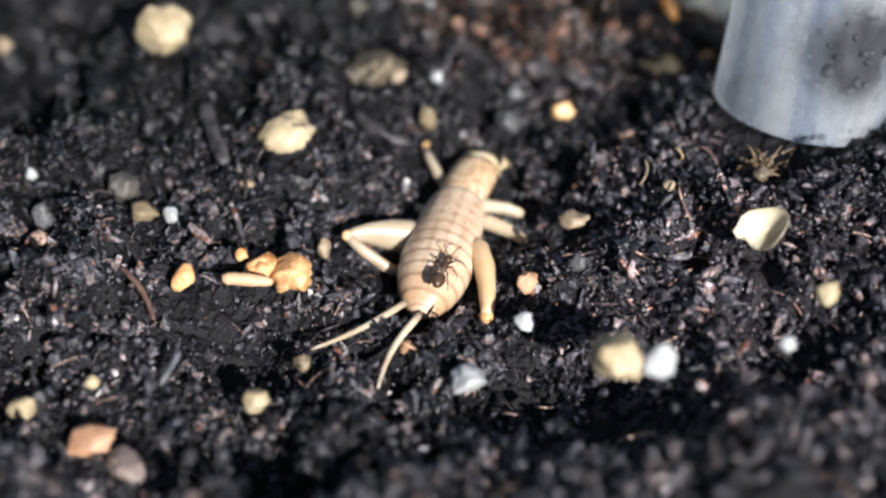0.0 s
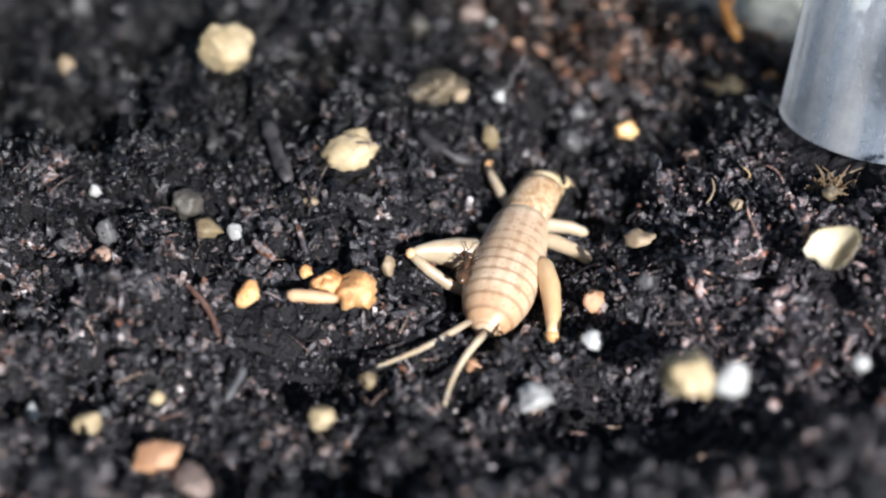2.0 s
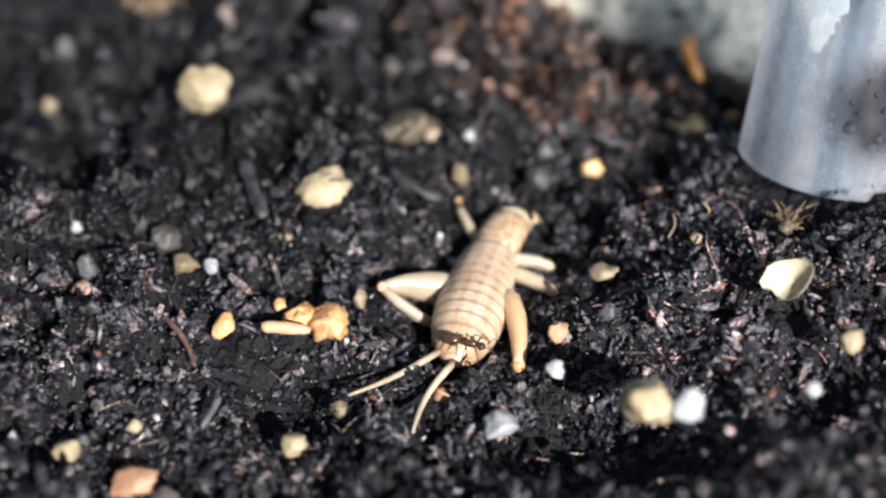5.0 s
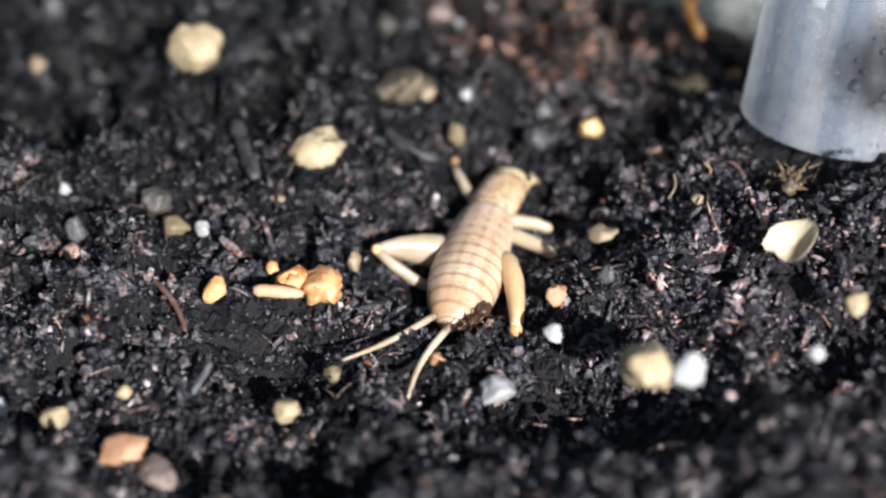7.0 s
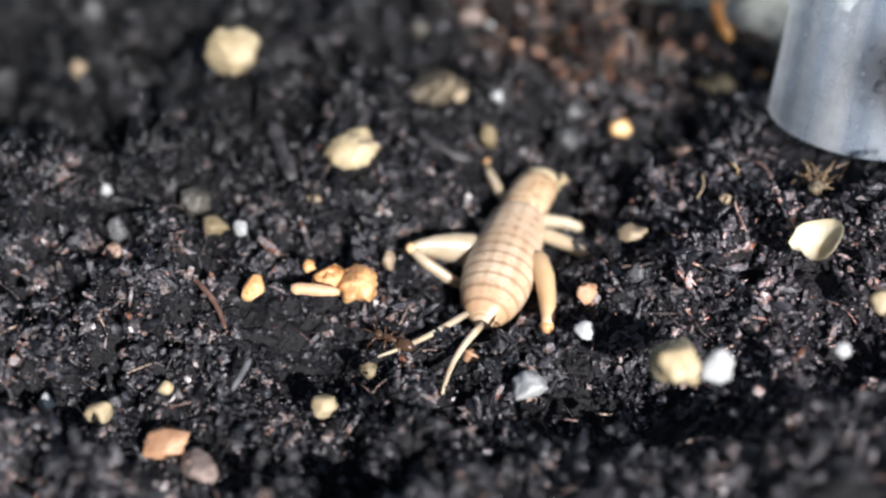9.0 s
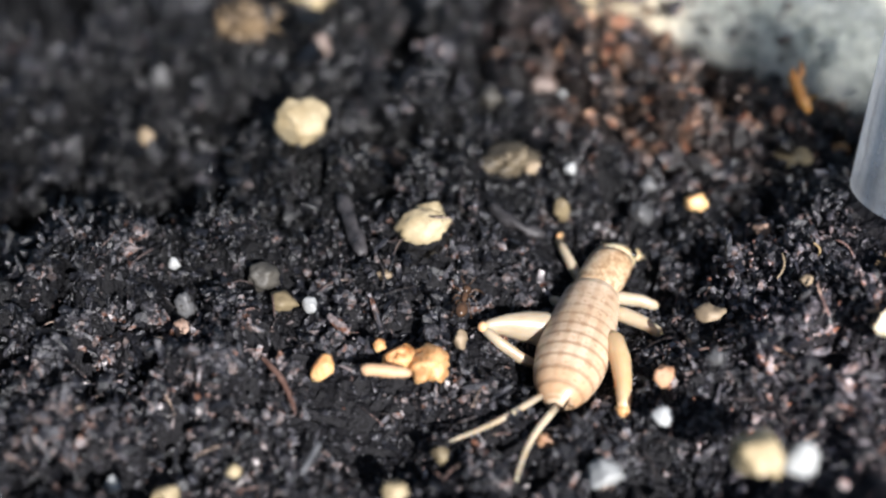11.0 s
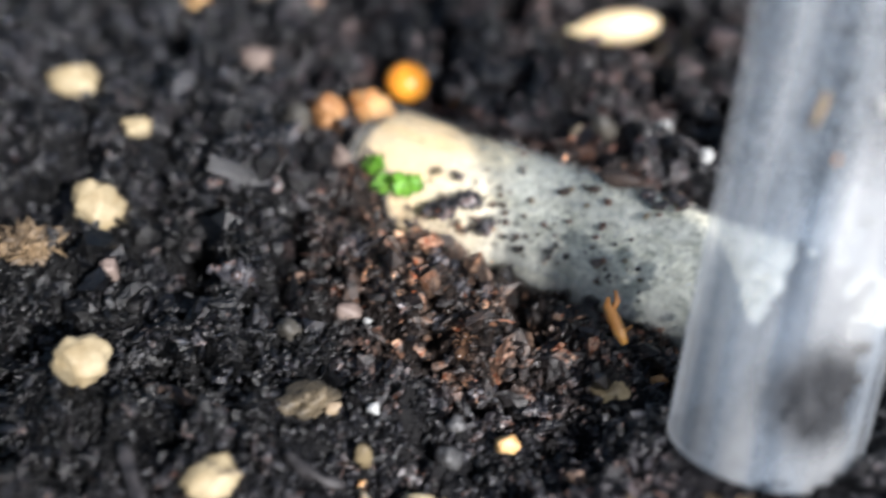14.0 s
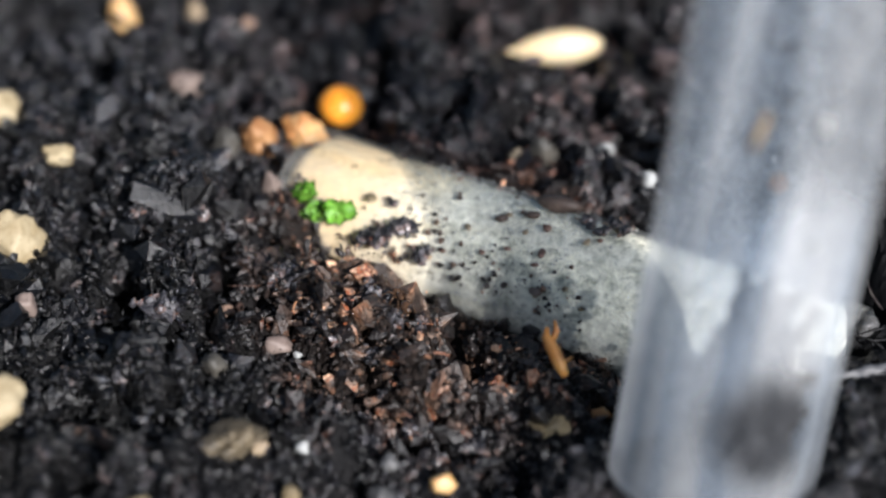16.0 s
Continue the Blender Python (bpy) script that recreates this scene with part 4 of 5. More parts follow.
def cricket_skin(name="cricket skin", speckle=0.35, dark=(0.54, 0.385, 0.25), pale=(0.67, 0.52, 0.375), rows=True):
    """Pale tan skin with fine brown speckles and rows of brown dashes along the back."""
    m, n, k, b = material(name)
    big = texture(n, k, 1.1, 3.0)
    fine = texture(n, k, 0.17, 4.0, 0.7)
    tone = ramp(n, k, big.outputs["Fac"], [(0.35, dark), (0.65, pale)])
    dots = ramp(n, k, fine.outputs["Fac"], [(speckle - 0.04, (0.46, 0.31, 0.2)), (speckle + 0.1, (1, 1, 1))])
    c = mixed(n, k, "MULTIPLY", 0.75, tone.outputs[0], dots.outputs[0])
    if rows:
        co = n.new("ShaderNodeTexCoord")

        def reach(axis):
            d = n.new("ShaderNodeVectorMath")
            d.operation = "DOT_PRODUCT"
            d.inputs[1].default_value = axis / U
            k.new(co.outputs["Object"], d.inputs[0])
            o = n.new("ShaderNodeMath")
            o.operation = "SUBTRACT"
            o.inputs[1].default_value = TAIL.dot(axis)
            k.new(d.outputs["Value"], o.inputs[0])
            return o.outputs[0]

        across = n.new("ShaderNodeMapRange")
        across.inputs["From Min"].default_value = -1.25
        across.inputs["From Max"].default_value = 1.25
        k.new(reach(SIDE), across.inputs["Value"])
        N, D = (0, 0, 0), (1, 1, 1)
        lines = ramp(n, k, across.outputs[0], [(0.0, D), (0.08, N), (0.15, N), (0.18, D), (0.25, D), (0.28, N), (0.36, N), (0.39, D), (0.44, D), (0.47, N), (0.55, N), (0.58, D), (0.63, D), (0.66, N), (0.74, N), (0.77, D), (0.83, D), (0.86, N), (0.95, N), (1.0, D)])
        ahead = reach(FWD)
        part_of = n.new("ShaderNodeMath")
        part_of.operation = "PINGPONG"
        part_of.inputs[1].default_value = 0.25
        k.new(ahead, part_of.inputs[0])
        dash = ramp(n, k, part_of.outputs[0], [(0.02, (0.85, 0.85, 0.85)), (0.17, (0.3, 0.3, 0.3))])
        amount = mixed(n, k, "MULTIPLY", 1.0, lines.outputs[0], dash.outputs[0])
        broken = ramp(n, k, texture(n, k, 0.45, 3.0).outputs["Fac"], [(0.38, (0.4, 0.4, 0.4)), (0.58, (1, 1, 1))])
        amount = mixed(n, k, "MULTIPLY", 1.0, amount, broken.outputs[0])
        c = mixed(n, k, "MIX", amount, c, (0.36, 0.21, 0.12))
        tip = n.new("ShaderNodeMapRange")  # the tail end is browner
        for socket, value in (("From Min", 0.2), ("From Max", 1.5), ("To Min", 0.75), ("To Max", 0.0)):
            tip.inputs[socket].default_value = value
        k.new(ahead, tip.inputs["Value"])
        c = mixed(n, k, "MIX", tip.outputs[0], c, (0.46, 0.26, 0.13))
        # thin brown rings at the plate edges, fading towards the shoulders
        fade = n.new("ShaderNodeMapRange")
        for socket, value in (("From Min", 2.6), ("From Max", 4.6), ("To Min", 0.8), ("To Max", 0.15)):
            fade.inputs[socket].default_value = value
        k.new(ahead, fade.inputs["Value"])
        ring = ramp(n, k, part_of.outputs[0], [(0.02, D), (0.045, (0.55, 0.55, 0.55)), (0.08, N)])
        c = mixed(n, k, "MIX", mixed(n, k, "MULTIPLY", 1.0, ring.outputs[0], fade.outputs[0]), c, (0.25, 0.135, 0.07))
    k.new(c, b.inputs["Base Color"])
    b.inputs["Roughness"].default_value = 0.36
    b.inputs["Subsurface Weight"].default_value = 0.3
    b.inputs["Subsurface Radius"].default_value = (1.0, 0.6, 0.4)
    b.inputs["Subsurface Scale"].default_value = 0.3 * U
    relief(n, k, b, fine.outputs["Fac"], 0.02, 0.5)
    return m


SKIN = cricket_skin()
LEG = grit("pale leg skin", (0.40, 0.31, 0.205), (0.53, 0.45, 0.335), 0.8, 0.36, 0.26, 0.4)
THIGH = grit("warm cream thigh skin", (0.54, 0.36, 0.19), (0.62, 0.46, 0.28), 0.8, 0.36, 0.26, 0.35)
BANDED = grit("pale cheek skin", (0.62, 0.48, 0.28), (0.70, 0.58, 0.38), 0.5, 0.35, 0.25, 0.3)
SHIELD = cricket_skin("speckled neck shield", 0.46, (0.56, 0.40, 0.24), (0.72, 0.56, 0.38), False)
JOINT = grit("orange leg joint", (0.62, 0.34, 0.15), (0.72, 0.44, 0.24), 0.5, 0.4, 0.25, 0.2)
BAND = grit("brown body band", (0.46, 0.32, 0.20), (0.57, 0.42, 0.28), 0.5, 0.5, 0.3)
LINE = grit("dark brown head line", (0.16, 0.095, 0.055), (0.24, 0.15, 0.09), 0.5, 0.5, 0.3)
m, n, k, b = material("dark glossy eye")
b.inputs["Base Color"].default_value = (0.012, 0.009, 0.008, 1)
b.inputs["Roughness"].default_value = 0.15
EYE = m

cricket = new("cricket")
tagged(cricket, "pale tan young cricket lying still on dark soil", "cricket")


def body(s, v=0.0, w=0.0, bend=True):
    """A place in the cricket: s ahead of the tail, v to its right, w up."""
    c = 0.10 * max(0.0, s - 5.6) ** 1.3 if bend else 0
    return TAIL + FWD * s + SIDE * (v + c) + UP * w


def half(s):
    return float(np.interp(s, [-0.17, -0.12, 0.1, 0.4, 0.9, 1.6, 2.4, 3.6, 4.5, 5.2, 5.5, 5.7, 5.8, 6.4, 7.1, 7.6, 8.1, 8.5, 8.8, 8.95],
        [0.02, 0.2, 0.46, 0.74, 1.01, 1.21, 1.30, 1.25, 1.15, 1.05, 1.0, 0.9, 0.85, 0.88, 0.87, 0.82, 0.74, 0.64, 0.42, 0.1]))


def trunk(name, stations, mat, parent, label="", puff=1.0, flare=0.0, caps=True):
    bm = bmesh.new()
    rings = []
    for k, s in enumerate(stations):
        a = half(s) * (puff if k else puff - flare)
        rings.append((body(s, 0, 0.02), SIDE * a, UP * a * 0.86))
    loft(bm, rings, 28, caps)
    return part(name, bm, mat, parent, label)


abdomen = trunk("abdomen", [-0.17, -0.15] + list(np.linspace(-0.12, 5.75, 26)), BAND, cricket, "brown skin between the belly rings", 0.996)
edges = [0.01, 0.5, 1.0, 1.5, 2.0, 2.5, 3.0, 3.5]
for s0, s1 in zip(edges, edges[1:]):
    trunk("back_plate", [s0 + 0.022, s0 + 0.06] + list(np.linspace(s0 + 0.16, s1, 4)), SKIN, abdomen, "tan back plate with a dark hind edge", 1.0, 0.003, False)
for s0, s1 in ((3.5, 4.5), (4.5, 5.76)):  # the smooth plates behind the neck shield
    trunk("shoulder_plate", [s0 + 0.012, s0 + 0.05] + list(np.linspace(s0 + 0.15, s1, 7)), SKIN, abdomen, "smooth pale tan shoulder plate", 1.002, 0.004, False)
trunk("pronotum", list(np.linspace(5.72, 7.62, 9)), SHIELD, cricket, "speckled tan neck shield", 0.98)
# the head is blunt and droops
bm = bmesh.new()
loft(bm, [(body(7.5 + 0.95 * q, 0, -0.02 - 0.32 * q * q), SIDE * 0.74 * r, UP * 0.66 * r) for q, r in ((0.0, 0.9), (0.15, 1.0), (0.35, 1.03), (0.55, 0.98), (0.75, 0.84), (0.9, 0.6), (0.98, 0.3), (1.0, 0.08))], 28)
head = part("head", bm, SHIELD, cricket, "rounded speckled tan head")
for q, width, mat, name, label in ((0.10, 0.05, LINE, "collar", "thin dark line behind the head"), (0.36, 0.13, BANDED, "brow_band", "pale band across the head"), (0.56, 0.035, LINE, "brow_line", "thin dark line across the head"), (0.70, 0.07, BANDED, "face_band", "pale band at the front of the head")):
    bm = bmesh.new()
    rr = float(np.interp(q, [0, 0.15, 0.35, 0.55, 0.75, 0.9], [0.9, 1.0, 1.03, 0.98, 0.84, 0.6]))
    loft(bm, [(body(7.5 + 0.95 * (q + e * width), 0, -0.02 - 0.32 * q * q), SIDE * (0.74 * rr + o), UP * (0.66 * rr + o)) for e, o in ((-1, -0.03), (-0.8, 0.018), (0.8, 0.012), (1, -0.04))], 28)
    part(name, bm, mat, head, label)
for v in (-0.62, 0.62):
    bm = bmesh.new()
    bmesh.ops.create_icosphere(bm, subdivisions=3, radius=0.2)
    bmesh.ops.translate(bm, vec=body(8.0, v, 0.2), verts=bm.verts)
    part("eye", bm, EYE, head, "dark glossy eye")
    bm = bmesh.new()
    lump(bm, 0.2, 0.26, 0.2, 0.3, 9, 3, 0.3)
    bmesh.ops.translate(bm, vec=body(8.25, v * 1.05, -0.05), verts=bm.verts)
    part("cheek", bm, BANDED, head, "pale bulging cheek")
for v, tip in ((-0.25, (-1.2, 5.6, 0.2)), (-0.3, (-1.6, 5.0, -0.2)), (0.3, (0.5, 6.0, 0.0))):
    bm = bmesh.new()
    limb(bm, bent(body(8.3, v, 0.05), tip, (0, 0, 0.6), 9), [0.03, 0.024, 0.02, 0.018, 0.016, 0.014, 0.012, 0.01, 0.008], 6)
    part("antenna" if tip[0] != -1.6 else "mouth_feeler", bm, EYE, head, "thin dark antenna" if tip[0] != -1.6 else "thin dark feeler")
bm = bmesh.new()
limb(bm, [body(8.25, 0.5, -0.3), body(8.5, 0.75, -0.25), body(8.65, 0.95, -0.5)], [0.09, 0.08, 0.05], 7)
part("mouth_feeler", bm, LEG, head, "short pale mouth feeler")


def leg(name, points, radii, label, flat=0.8, parent=None, mat=None):
    bm = bmesh.new()
    limb(bm, points, radii, 12, flat)
    return part(name, bm, mat or LEG, parent or cricket, label)


def knee(p, r, parent):
    bm = bmesh.new()
    bmesh.ops.create_icosphere(bm, subdivisions=2, radius=r)
    bmesh.ops.translate(bm, vec=Vector(p), verts=bm.verts)
    part("knee", bm, JOINT, parent, "orange brown knee joint")


f1 = leg("hind_thigh", [(-2.2, -1.35, -2.0), (-2.7, -1.3, -1.85), (-3.3, -1.4, -1.65), (-4.0, -1.65, -1.4), (-4.5, -1.9, -1.25), (-4.72, -2.02, -1.2)], [0.56, 0.70, 0.6, 0.42, 0.27, 0.18], "pale folded hind thigh", 0.75)
knee((-4.72, -2.02, -1.2), 0.2, f1)
leg("shin", [(-4.7, -2.05, -1.25), (-4.1, -2.3, -1.7), (-3.4, -2.45, -2.2), (-2.75, -2.5, -2.55)], [0.18, 0.22, 0.22, 0.18], "pale hind shin folded under", 0.8, f1)
f2 = leg("hind_thigh", [(-0.4, -1.7, -1.75), (-0.15, -2.2, -1.6), (0.05, -3.0, -1.65), (0.15, -3.9, -1.8), (0.18, -4.7, -1.95), (0.16, -5.0, -2.0)], [0.36, 0.46, 0.46, 0.38, 0.3, 0.25], "cream hind thigh pressed to the side", 0.8, None, THIGH)
knee((0.16, -5.0, -2.02), 0.24, f2)
leg("shin", [(0.16, -5.05, -2.1), (-0.1, -4.4, -2.6), (-0.3, -3.6, -2.9)], [0.16, 0.15, 0.1], "pale hind shin folded under", 0.8, f2)
leg("middle_thigh", [(-0.5, -0.05, -1.95), (0.2, -0.3, -1.95), (0.9, -0.6, -2.05), (1.35, -0.85, -2.2), (1.48, -0.93, -2.28)], [0.28, 0.31, 0.28, 0.22, 0.12], "pale short middle leg")
leg("front_thigh", [(-0.6, 0.5, -2.0), (0.1, 0.55, -1.9), (0.8, 0.5, -1.95), (1.25, 0.45, -2.1), (1.38, 0.44, -2.15)], [0.26, 0.27, 0.25, 0.2, 0.1], "pale short front leg")
g = leg("front_thigh", [(-1.45, 1.6, -2.0), (-1.75, 2.2, -1.85), (-2.1, 2.95, -1.7), (-2.3, 3.5, -1.7)], [0.2, 0.24, 0.2, 0.14], "pale front leg reaching forward")
leg("shin", [(-2.3, 3.5, -1.7), (-2.28, 3.8, -1.7), (-2.2, 4.1, -1.9), (-2.1, 4.3, -2.2)], [0.13, 0.11, 0.08, 0.05], "pale front shin bent down", 0.8, g, JOINT)
leg("middle_thigh", [(-1.7, 0.2, -2.1), (-2.3, 0.6, -2.2), (-2.8, 1.0, -2.5)], [0.22, 0.2, 0.1], "pale middle leg half hidden")
leg("tail_feeler", bent((-2.6, -4.75, -1.75), (-5.42, -7.46, -1.3), (0, -0.18, 0.0), 8), [0.12, 0.12, 0.11, 0.1, 0.09, 0.075, 0.06, 0.035], "long pale tapering tail feeler", 1.0)
leg("tail_feeler", bent((-2.05, -5.25, -1.75), (-3.21, -8.78, -1.6), (-0.22, 0.0, 0.05), 8), [0.13, 0.13, 0.12, 0.11, 0.1, 0.085, 0.065, 0.04], "long pale tapering tail feeler", 1.0)

for s in np.arange(0.0, 9.0, 0.5):
    q = body(s)
    BEDS.append((q.x, q.y, half(s) * 0.9, q.z - half(s) * 0.75))
for p, q, r in (((-2.6, -1.3, -2.3), (-4.72, -2.0, -1.6), 0.35), ((-4.6, -2.2, -1.8), (-2.7, -2.8, -3.0), 0.4), ((0.1, -2.4, -2.2), (0.16, -5.2, -2.4), 0.35),
        ((0.2, -0.3, -2.4), (1.6, -0.95, -2.6), 0.3), ((0.1, 0.55, -2.4), (1.5, 0.45, -2.5), 0.3), ((-1.75, 2.2, -2.3), (-2.3, 3.6, -2.1), 0.25),
        ((-2.6, -4.6, -2.2), (-5.6, -6.6, -2.0), 0.15), ((-2.1, -5.1, -2.2), (-3.25, -8.15, -2.15), 0.15)):
    for w in np.linspace(0, 1, 7):
        c = Vector(p).lerp(Vector(q), w)
        BEDS.append((c.x, c.y, r, c.z))

# ---- ant ----
m, n, k, b = material("dark brown ant shell")
f = texture(n, k, 0.2, 3.0)
c = ramp(n, k, f.outputs["Fac"], [(0.35, (0.038, 0.021, 0.012)), (0.65, (0.085, 0.046, 0.026))])
k.new(c.outputs[0], b.inputs["Base Color"])
b.inputs["Roughness"].default_value = 0.22
SHELL = m
ANT = 0.76
tagged(ant, "small glossy dark brown ant walking over the cricket", "ant")


def ball(name, x, z, sx, sy, sz, label=""):
    bm = bmesh.new()
    bmesh.ops.create_icosphere(bm, subdivisions=3, radius=1.0)
    for v in bm.verts:
        v.co = (Vector((v.co.x * sx * (1 - 0.12 * v.co.x), v.co.y * sy, v.co.z * sz)) + Vector((x, 0, z))) * ANT
    return part(name, bm, SHELL, ant, label)


ball("gaster", -0.72, 0.42, 0.44, 0.30, 0.29, "shiny oval dark gaster")
ball("petiole", -0.22, 0.38, 0.1, 0.1, 0.14)
ball("mesosoma", 0.14, 0.44, 0.35, 0.16, 0.18)
hd = ball("head", 0.66, 0.44, 0.22, 0.2, 0.17)
for v in (-1, 1):
    bm = bmesh.new()
    limb(bm, [(0.67, v * 0.08, 0.39), (0.86, v * 0.25, 0.58), (1.12, v * 0.28, 0.42)], [0.02, 0.018, 0.02], 6)
    part("antenna", bm, SHELL, hd, "elbowed thin antenna")
ANT_LEGS = []
for kx, reach in ((0.34, 0.75), (0.12, 0.0), (-0.06, -0.8)):
    for v in (-1, 1):
        bm = bmesh.new()
        limb(bm, [(0, 0, 0), (reach * 0.25, v * 0.2, 0.14), (reach * 0.5, v * 0.34, -0.06), (reach * 0.62, v * 0.42, -0.3)], [0.035, 0.03, 0.02, 0.012], 6)
        ob = part("leg", bm, SHELL, ant, "thin jointed dark leg")
        ANT_LEGS.append((ob, kx, v))

# ---- fibres and soil grains, the small stuff last ----
bm = bmesh.new()
rnd = random.Random(44)
for q in range(800):
    x, y = rnd.uniform(-20, 20), rnd.uniform(-15, 44)
    if abs(x - 11.4) < 3.6 and abs(y - 3.7) < 3.6:
        continue
    a, l = rnd.uniform(0, math.pi), rnd.uniform(0.4, 1.6)
    z = ground_z(x, y) + 0.3
    d = Vector((math.cos(a), math.sin(a), rnd.uniform(-0.5, 0.5))) * l
    c = Vector((x, y, z))
    r = rnd.uniform(0.015, 0.045)
    limb(bm, bent(c - d * 0.5, c + d * 0.5, (rnd.uniform(-0.2, 0.2), rnd.uniform(-0.2, 0.2), 0.12), 5), [r * 0.7, r, r, r, r * 0.5], 5)
tagged(part("soil_fibres", bm, soil_material("fibres", [(0.0, UMBER), (0.5, (0.08, 0.05, 0.04)), (0.8, (0.2, 0.15, 0.11))])), "thin dark and tan fibres among the crumbs", "fibres", kind="stuff")

far = [-1500, -900, -500, -250, -120, -60]
xs = np.array(far + list(np.arange(-28, 32.01, 0.2)) + [-v for v in reversed(far)])
ys = np.array(far + list(np.arange(-22, 52.01, 0.2)) + [-v + 20 for v in reversed(far)])
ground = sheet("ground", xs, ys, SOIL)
tagged(ground, "dark moist crumbly potting soil", "soil", kind="structure")

KEEP_OUT += [(-2.6 - 0.3 * q, -4.6 - 0.2 * q, 0.22) for q in range(10)] + [(-2.1 - 0.12 * q, -5.1 - 0.3 * q, 0.22) for q in range(10)]
KEEP_OUT += [(-1.9, -4.0, 1.15), (-1.5, -2.0, 1.3), (-1.1, 0.0, 1.1), (-0.7, 1.8, 0.95), (-0.3, 3.2, 0.8)]
tagged(crumbs("soil_crumbs", 60000, (0.06, 0.25), (-22, 17, -15, 26), 5, CRUMB, stretch=2.4, heaped=0.65), "fine crumbs of dark moist soil", "soil", kind="stuff")
tagged(crumbs("soil_crumbs", 26000, (0.09, 0.38), (-25, 27, 24, 48), 6, CRUMB, stretch=2.2, heaped=0.6), "fine crumbs of dark moist soil", "soil", kind="stuff")
tagged(crumbs("soil_crumbs", 2600, (0.22, 0.75), (-22, 16, 8, 42), 16, CRUMB, stretch=2.0), "coarse angular crumbs of dark soil", "soil", kind="stuff")
tagged(crumbs("soil_crumbs", 7000, (0.1, 0.42), (-34, -21, 0, 34), 26, CRUMB, stretch=2.2, heaped=0.5), "coarse crumbs of dark wet soil in a shaded hollow", "soil", kind="stuff")
tagged(crumbs("soil_dust", 60000, (0.03, 0.085), (-20, 15, -13, 24), 9, CRUMB, stretch=2.6, heaped=0.75, tiny=True), "finest dark grains between the crumbs", "soil", kind="stuff")


CLODS = [clod_mesh(900 + q) for q in range(12)]
rnd = random.Random(12)
laid = []
HEAPED = [(12.3, 0.1, 0.75), (13.2, 0.35, 0.95), (14.2, 0.8, 1.1), (15.1, 1.6, 1.1), (12.9, -0.6, 0.8), (14.0, -0.4, 0.9), (11.6, -0.5, 0.5)]  # soil pushed up against the standing tube
while len(laid) < 300:
    x, y = rnd.uniform(-18, 14.5), rnd.uniform(-13, 21)
    r = (0.38 if y < 6 else 0.48) * 2.7 ** rnd.random() ** 1.4
    # clear of the things and of the sight of them from the front
    if HEAPED:
        x, y, r = HEAPED.pop()
    elif any(math.hypot(x - cx, y - cy) < cr + r + 0.1 or (abs(x - cx) < cr + r and 0 < cy - y < cr + 1.9 * r) for cx, cy, cr, _ in BEDS):
        continue
    if any(math.hypot(x - cx, y - cy) < 0.75 * (r + cr) for cx, cy, cr in laid):
        continue
    laid.append((x, y, r))
    clod = new("clod", CLODS[len(laid) % 12])
    clod.parent = ground
    clod.matrix_basis = place(x, y, ground_z(x, y) + 0.18 * r, rnd.uniform(-15, 15), rnd.uniform(-15, 15), rnd.uniform(0, 360)) @ Matrix.Scale(r, 4)


# the far clods, past counting
xs, ys = np.random.RandomState(21).uniform(-24, 18, 420), np.random.RandomState(22).uniform(16, 46, 420)
co, tris, base = [], [], 0
for q, (x, y) in enumerate(zip(xs, ys)):
    r = 0.5 * 2.6 ** rnd.random() ** 1.4
    if any(math.hypot(x - cx, y - cy) < cr + r + 0.1 or (abs(x - cx) < cr + r and 0 < cy - y < cr + 2.2 * r) for cx, cy, cr, _ in BEDS):
        continue
    along_tube = (Vector((x, y, -1.3)) - A).dot((B - A).normalized())
    if -1 < along_tube < 26 and (Vector((x, y, -1.3)) - A - (B - A).normalized() * along_tube).length < 3.2 + r:
        continue
    me = CLODS[q % 12]
    m = place(x, y, ground_z(x, y) + 0.18 * r, 0, 0, rnd.uniform(0, 360)) @ Matrix.Scale(r, 4)
    co += [m @ v.co for v in me.vertices]
    tris += [[i + base for i in f.vertices] for f in me.polygons]
    base += len(me.vertices)
me = bpy.data.meshes.new("soil_clods")
fill(me, np.array(co), np.array(tris))
me.materials.append(CRUMB)
tagged(new("soil_clods", me), "lumpy spongy clods of dark soil", "soil", kind="stuff")


# specks of soil on the buried tube, thick where it dips into the soil
bm = bmesh.new()
rnd = random.Random(8)
for q in range(2600):
    s, side = 2.6 + 12.0 * rnd.random(), rnd.uniform(-1.5, 3.05)
    if rnd.random() > 0.012 + 0.9 * (max(0, side) / 3.05) ** 7:
        continue
    p, r = on_tube(s, side, 0.02), 0.03 * 5 ** rnd.random() ** 2
    for v in bmesh.ops.create_icosphere(bm, subdivisions=1, radius=r)["verts"]:
        v.co = v.co * rnd.uniform(0.6, 1.4) + p
tagged(part("soil_specks", bm, CRUMB, smooth=False), "dark soil specks sticking to the buried tube", "soil", kind="stuff")

# damp beads up on the same tube
m, n, k, b = material("water beads")
b.inputs["Base Color"].default_value = (0.72, 0.73, 0.70, 1)
b.inputs["Roughness"].default_value = 0.12
b.inputs["Transmission Weight"].default_value = 0.6
b.inputs["IOR"].default_value = 1.33
bm = bmesh.new()
rnd = random.Random(18)
for q in range(900):
    s, side = 5.5 + 9.0 * rnd.random(), rnd.uniform(-1.8, 2.8)
    r = 0.022 * 3.2 ** rnd.random() ** 2.5
    p = on_tube(s, side, -0.2 * r)
    for v in bmesh.ops.create_icosphere(bm, subdivisions=1, radius=r)["verts"]:
        v.co = v.co + p
tagged(part("water_beads", bm, m), "fine beads of water on the buried tube", "water", kind="stuff")


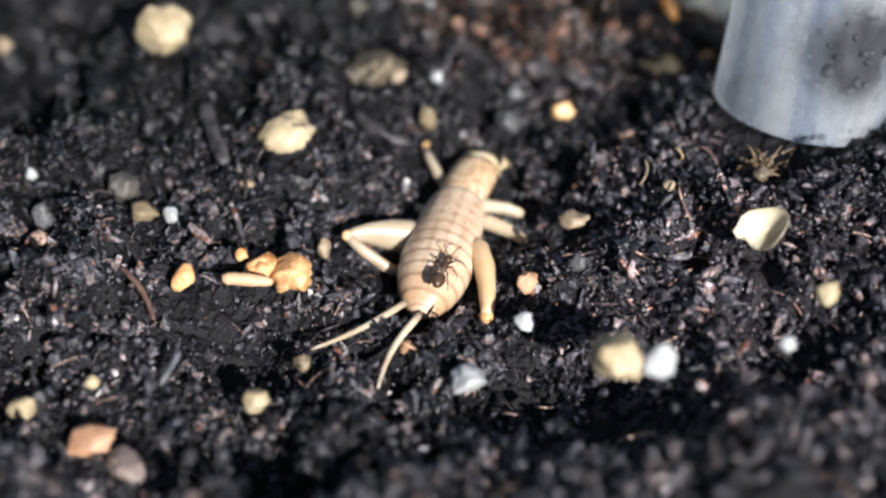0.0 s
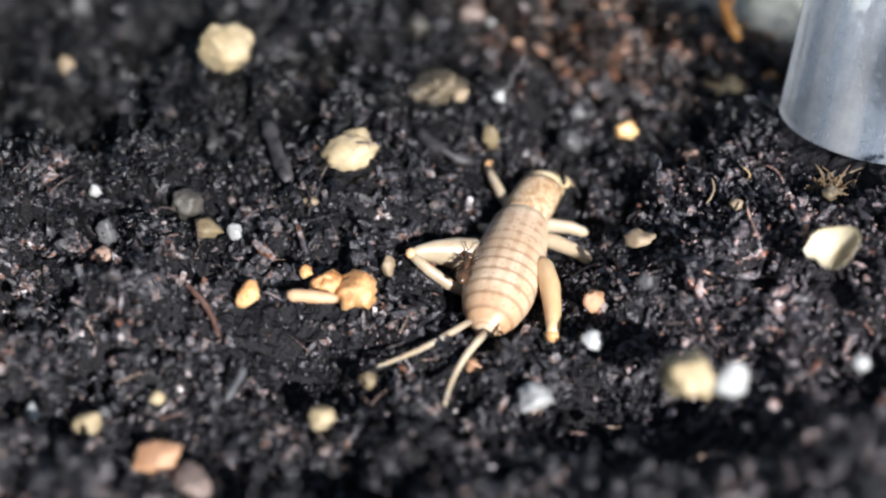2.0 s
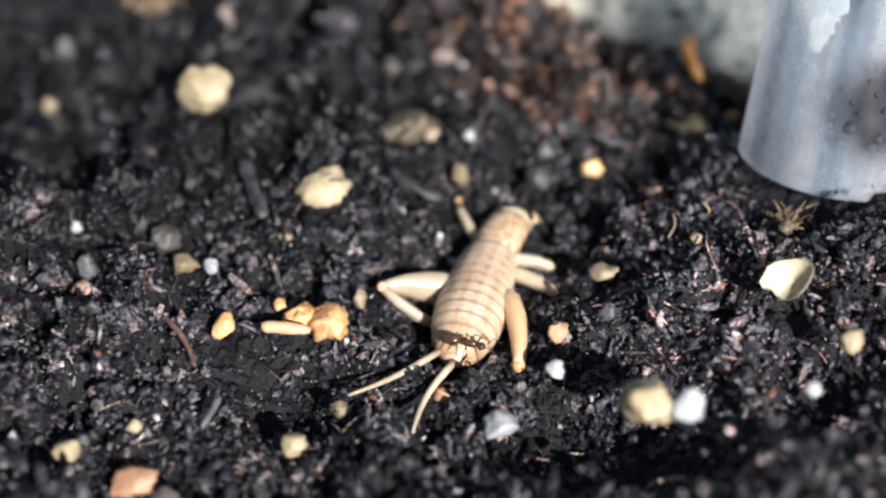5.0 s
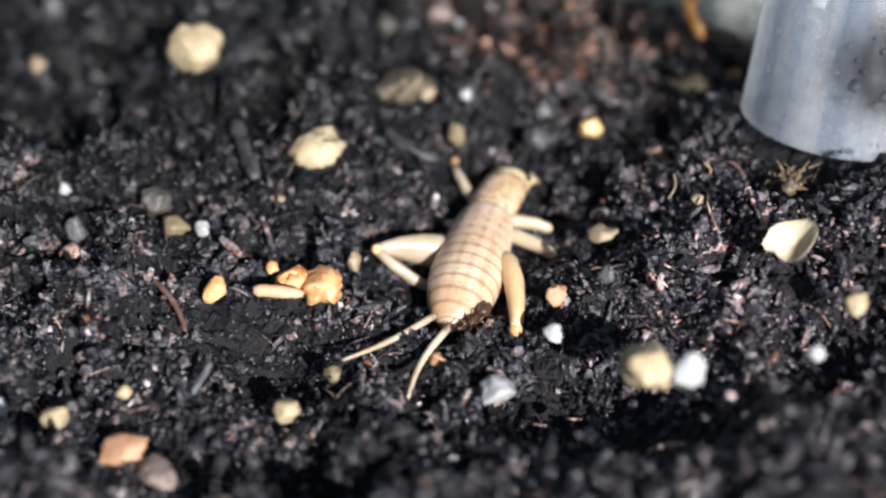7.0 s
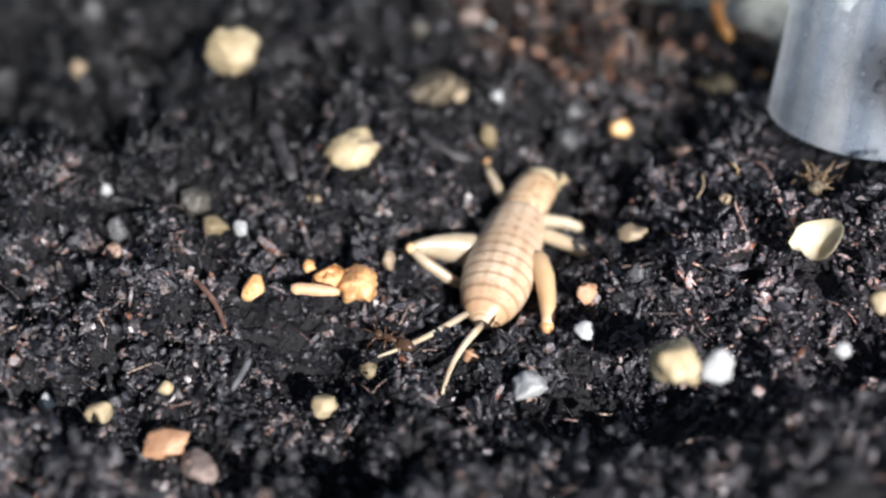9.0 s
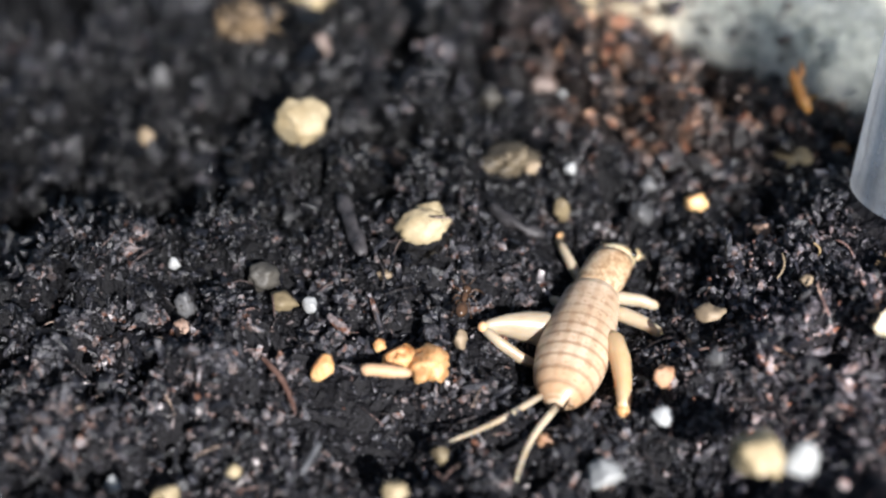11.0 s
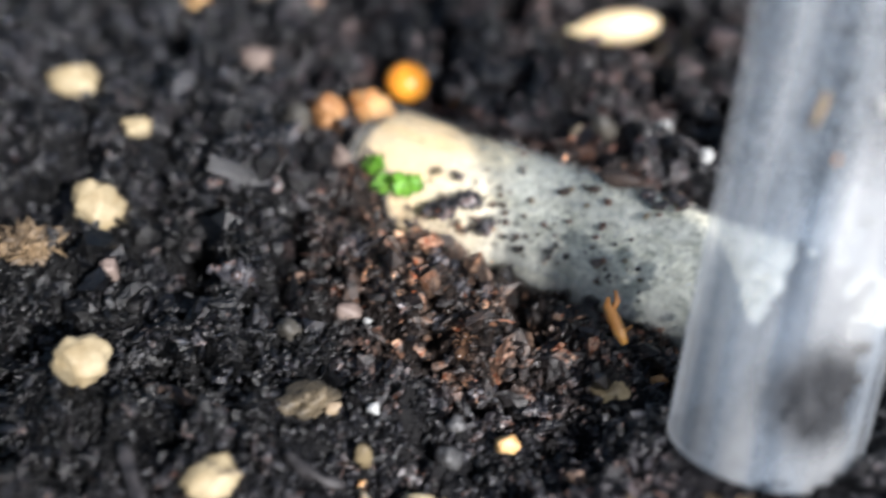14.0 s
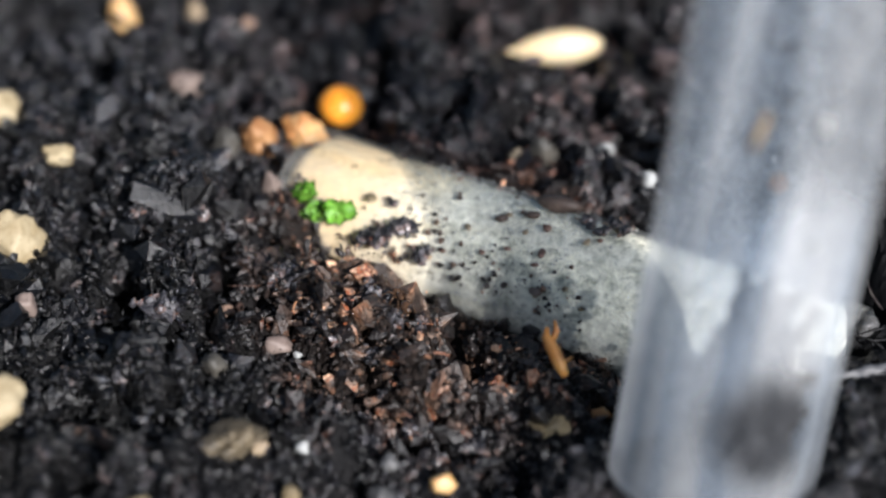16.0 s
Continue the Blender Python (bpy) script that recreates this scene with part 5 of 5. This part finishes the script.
def stuck(s, turn, w, l, kind, label):
    """A fleck that clings to the standing tube: s above its foot."""
    SEED[0] += 1
    bm = bmesh.new()
    lump(bm, w * 0.5, 0.12, l * 0.5, 0.4, SEED[0], 3, 0.6)
    ob = part("fleck", bm, MAT[kind])
    a = radians(turn)
    ob.matrix_world = tube.matrix_world @ place(3.32 * math.cos(a), 3.32 * math.sin(a), s, 0, 12, turn + 90)
    return tagged(ob, label, "fleck")


stuck(12.8, 245, 0.32, 1.3, "tan", "tan flake clinging to the standing tube")
stuck(13.2, 275, 0.5, 0.6, "white", "white fleck clinging to the standing tube")
stuck(11.4, 258, 0.25, 0.3, "red", "tiny brown fleck on the standing tube")
stuck(9.6, 282, 0.22, 0.25, "white", "tiny white fleck on the standing tube")


# ---- what moves ----
def motions():
    rows = [
        (0.0, -1.31, -4.2, -0.95, 75), (0.5, -1.9, -3.7, -1.0, 100), (1.0, -2.55, -2.8, -1.35, 110), (1.5, -2.8, -2.6, -1.5, 95),
        (2.0, -2.8, -2.6, -1.5, 80), (2.5, -2.75, -2.5, -1.5, 75), (3.0, -2.5, -1.9, -1.5, 60), (3.2, -2.5, -2.4, -1.5, 60), (4.2, -1.9, -4.6, -1.1, 0),
        (5.3, -1.3, -5.0, -1.6, -40), (5.5, -1.1, -5.0, -1.7, -60), (6.0, -1.25, -4.9, -1.7, -40), (6.5, -1.15, -4.75, -1.6, -80), (7.0, -1.2, -5.15, -1.8, -120),
        (7.5, -1.5, -5.7, -2.3, -130), (8.0, -2.3, -6.25, -2.3, -160), (8.2, -2.5, -6.45, -2.25, -165), (9.2, -5.3, -6.6, -1.5, -220),
        (10.3, -5.1, -4.0, -1.0, -265), (10.5, -5.25, -2.4, -0.75, -270), (11.0, -5.4, -1.5, -0.7, -275), (11.3, -5.2, -1.0, -0.8, -310), (11.6, -4.1, -0.2, -1.1, -310),
        (12.1, -3.6, 2.0, -1.0, -300), (12.5, -2.03, 4.65, -0.9, -300), (13.0, -0.9, 6.4, -0.6, -290), (13.5, 0.2, 8.2, -0.7, -285), (14.0, 1.2, 9.6, -0.3, -280),
        (14.5, 1.73, 10.5, 0.0, -278), (14.8, 1.9, 10.7, 0.0, -280), (15.2, 1.5, 11.2, 0.0, -285), (15.5, 1.8, 12.0, 0.0, -275), (15.8, 1.4, 13.4, 0.2, -260), (16.0, 1.35, 13.6, 0.3, -250)]
    walk(ant, [(t, place(x, y, z, 0, 0, a)) for t, x, y, z, a in rows])
    for q, (ob, kx, v) in enumerate(ANT_LEGS):
        phase = q % 2
        walk(ob, [(0.25 * s, place(kx * 0.82, v * 0.08, 0.3, 0, 0, 16 * (1 if (s + phase) % 2 else -1))) for s in range(65)])


motions()
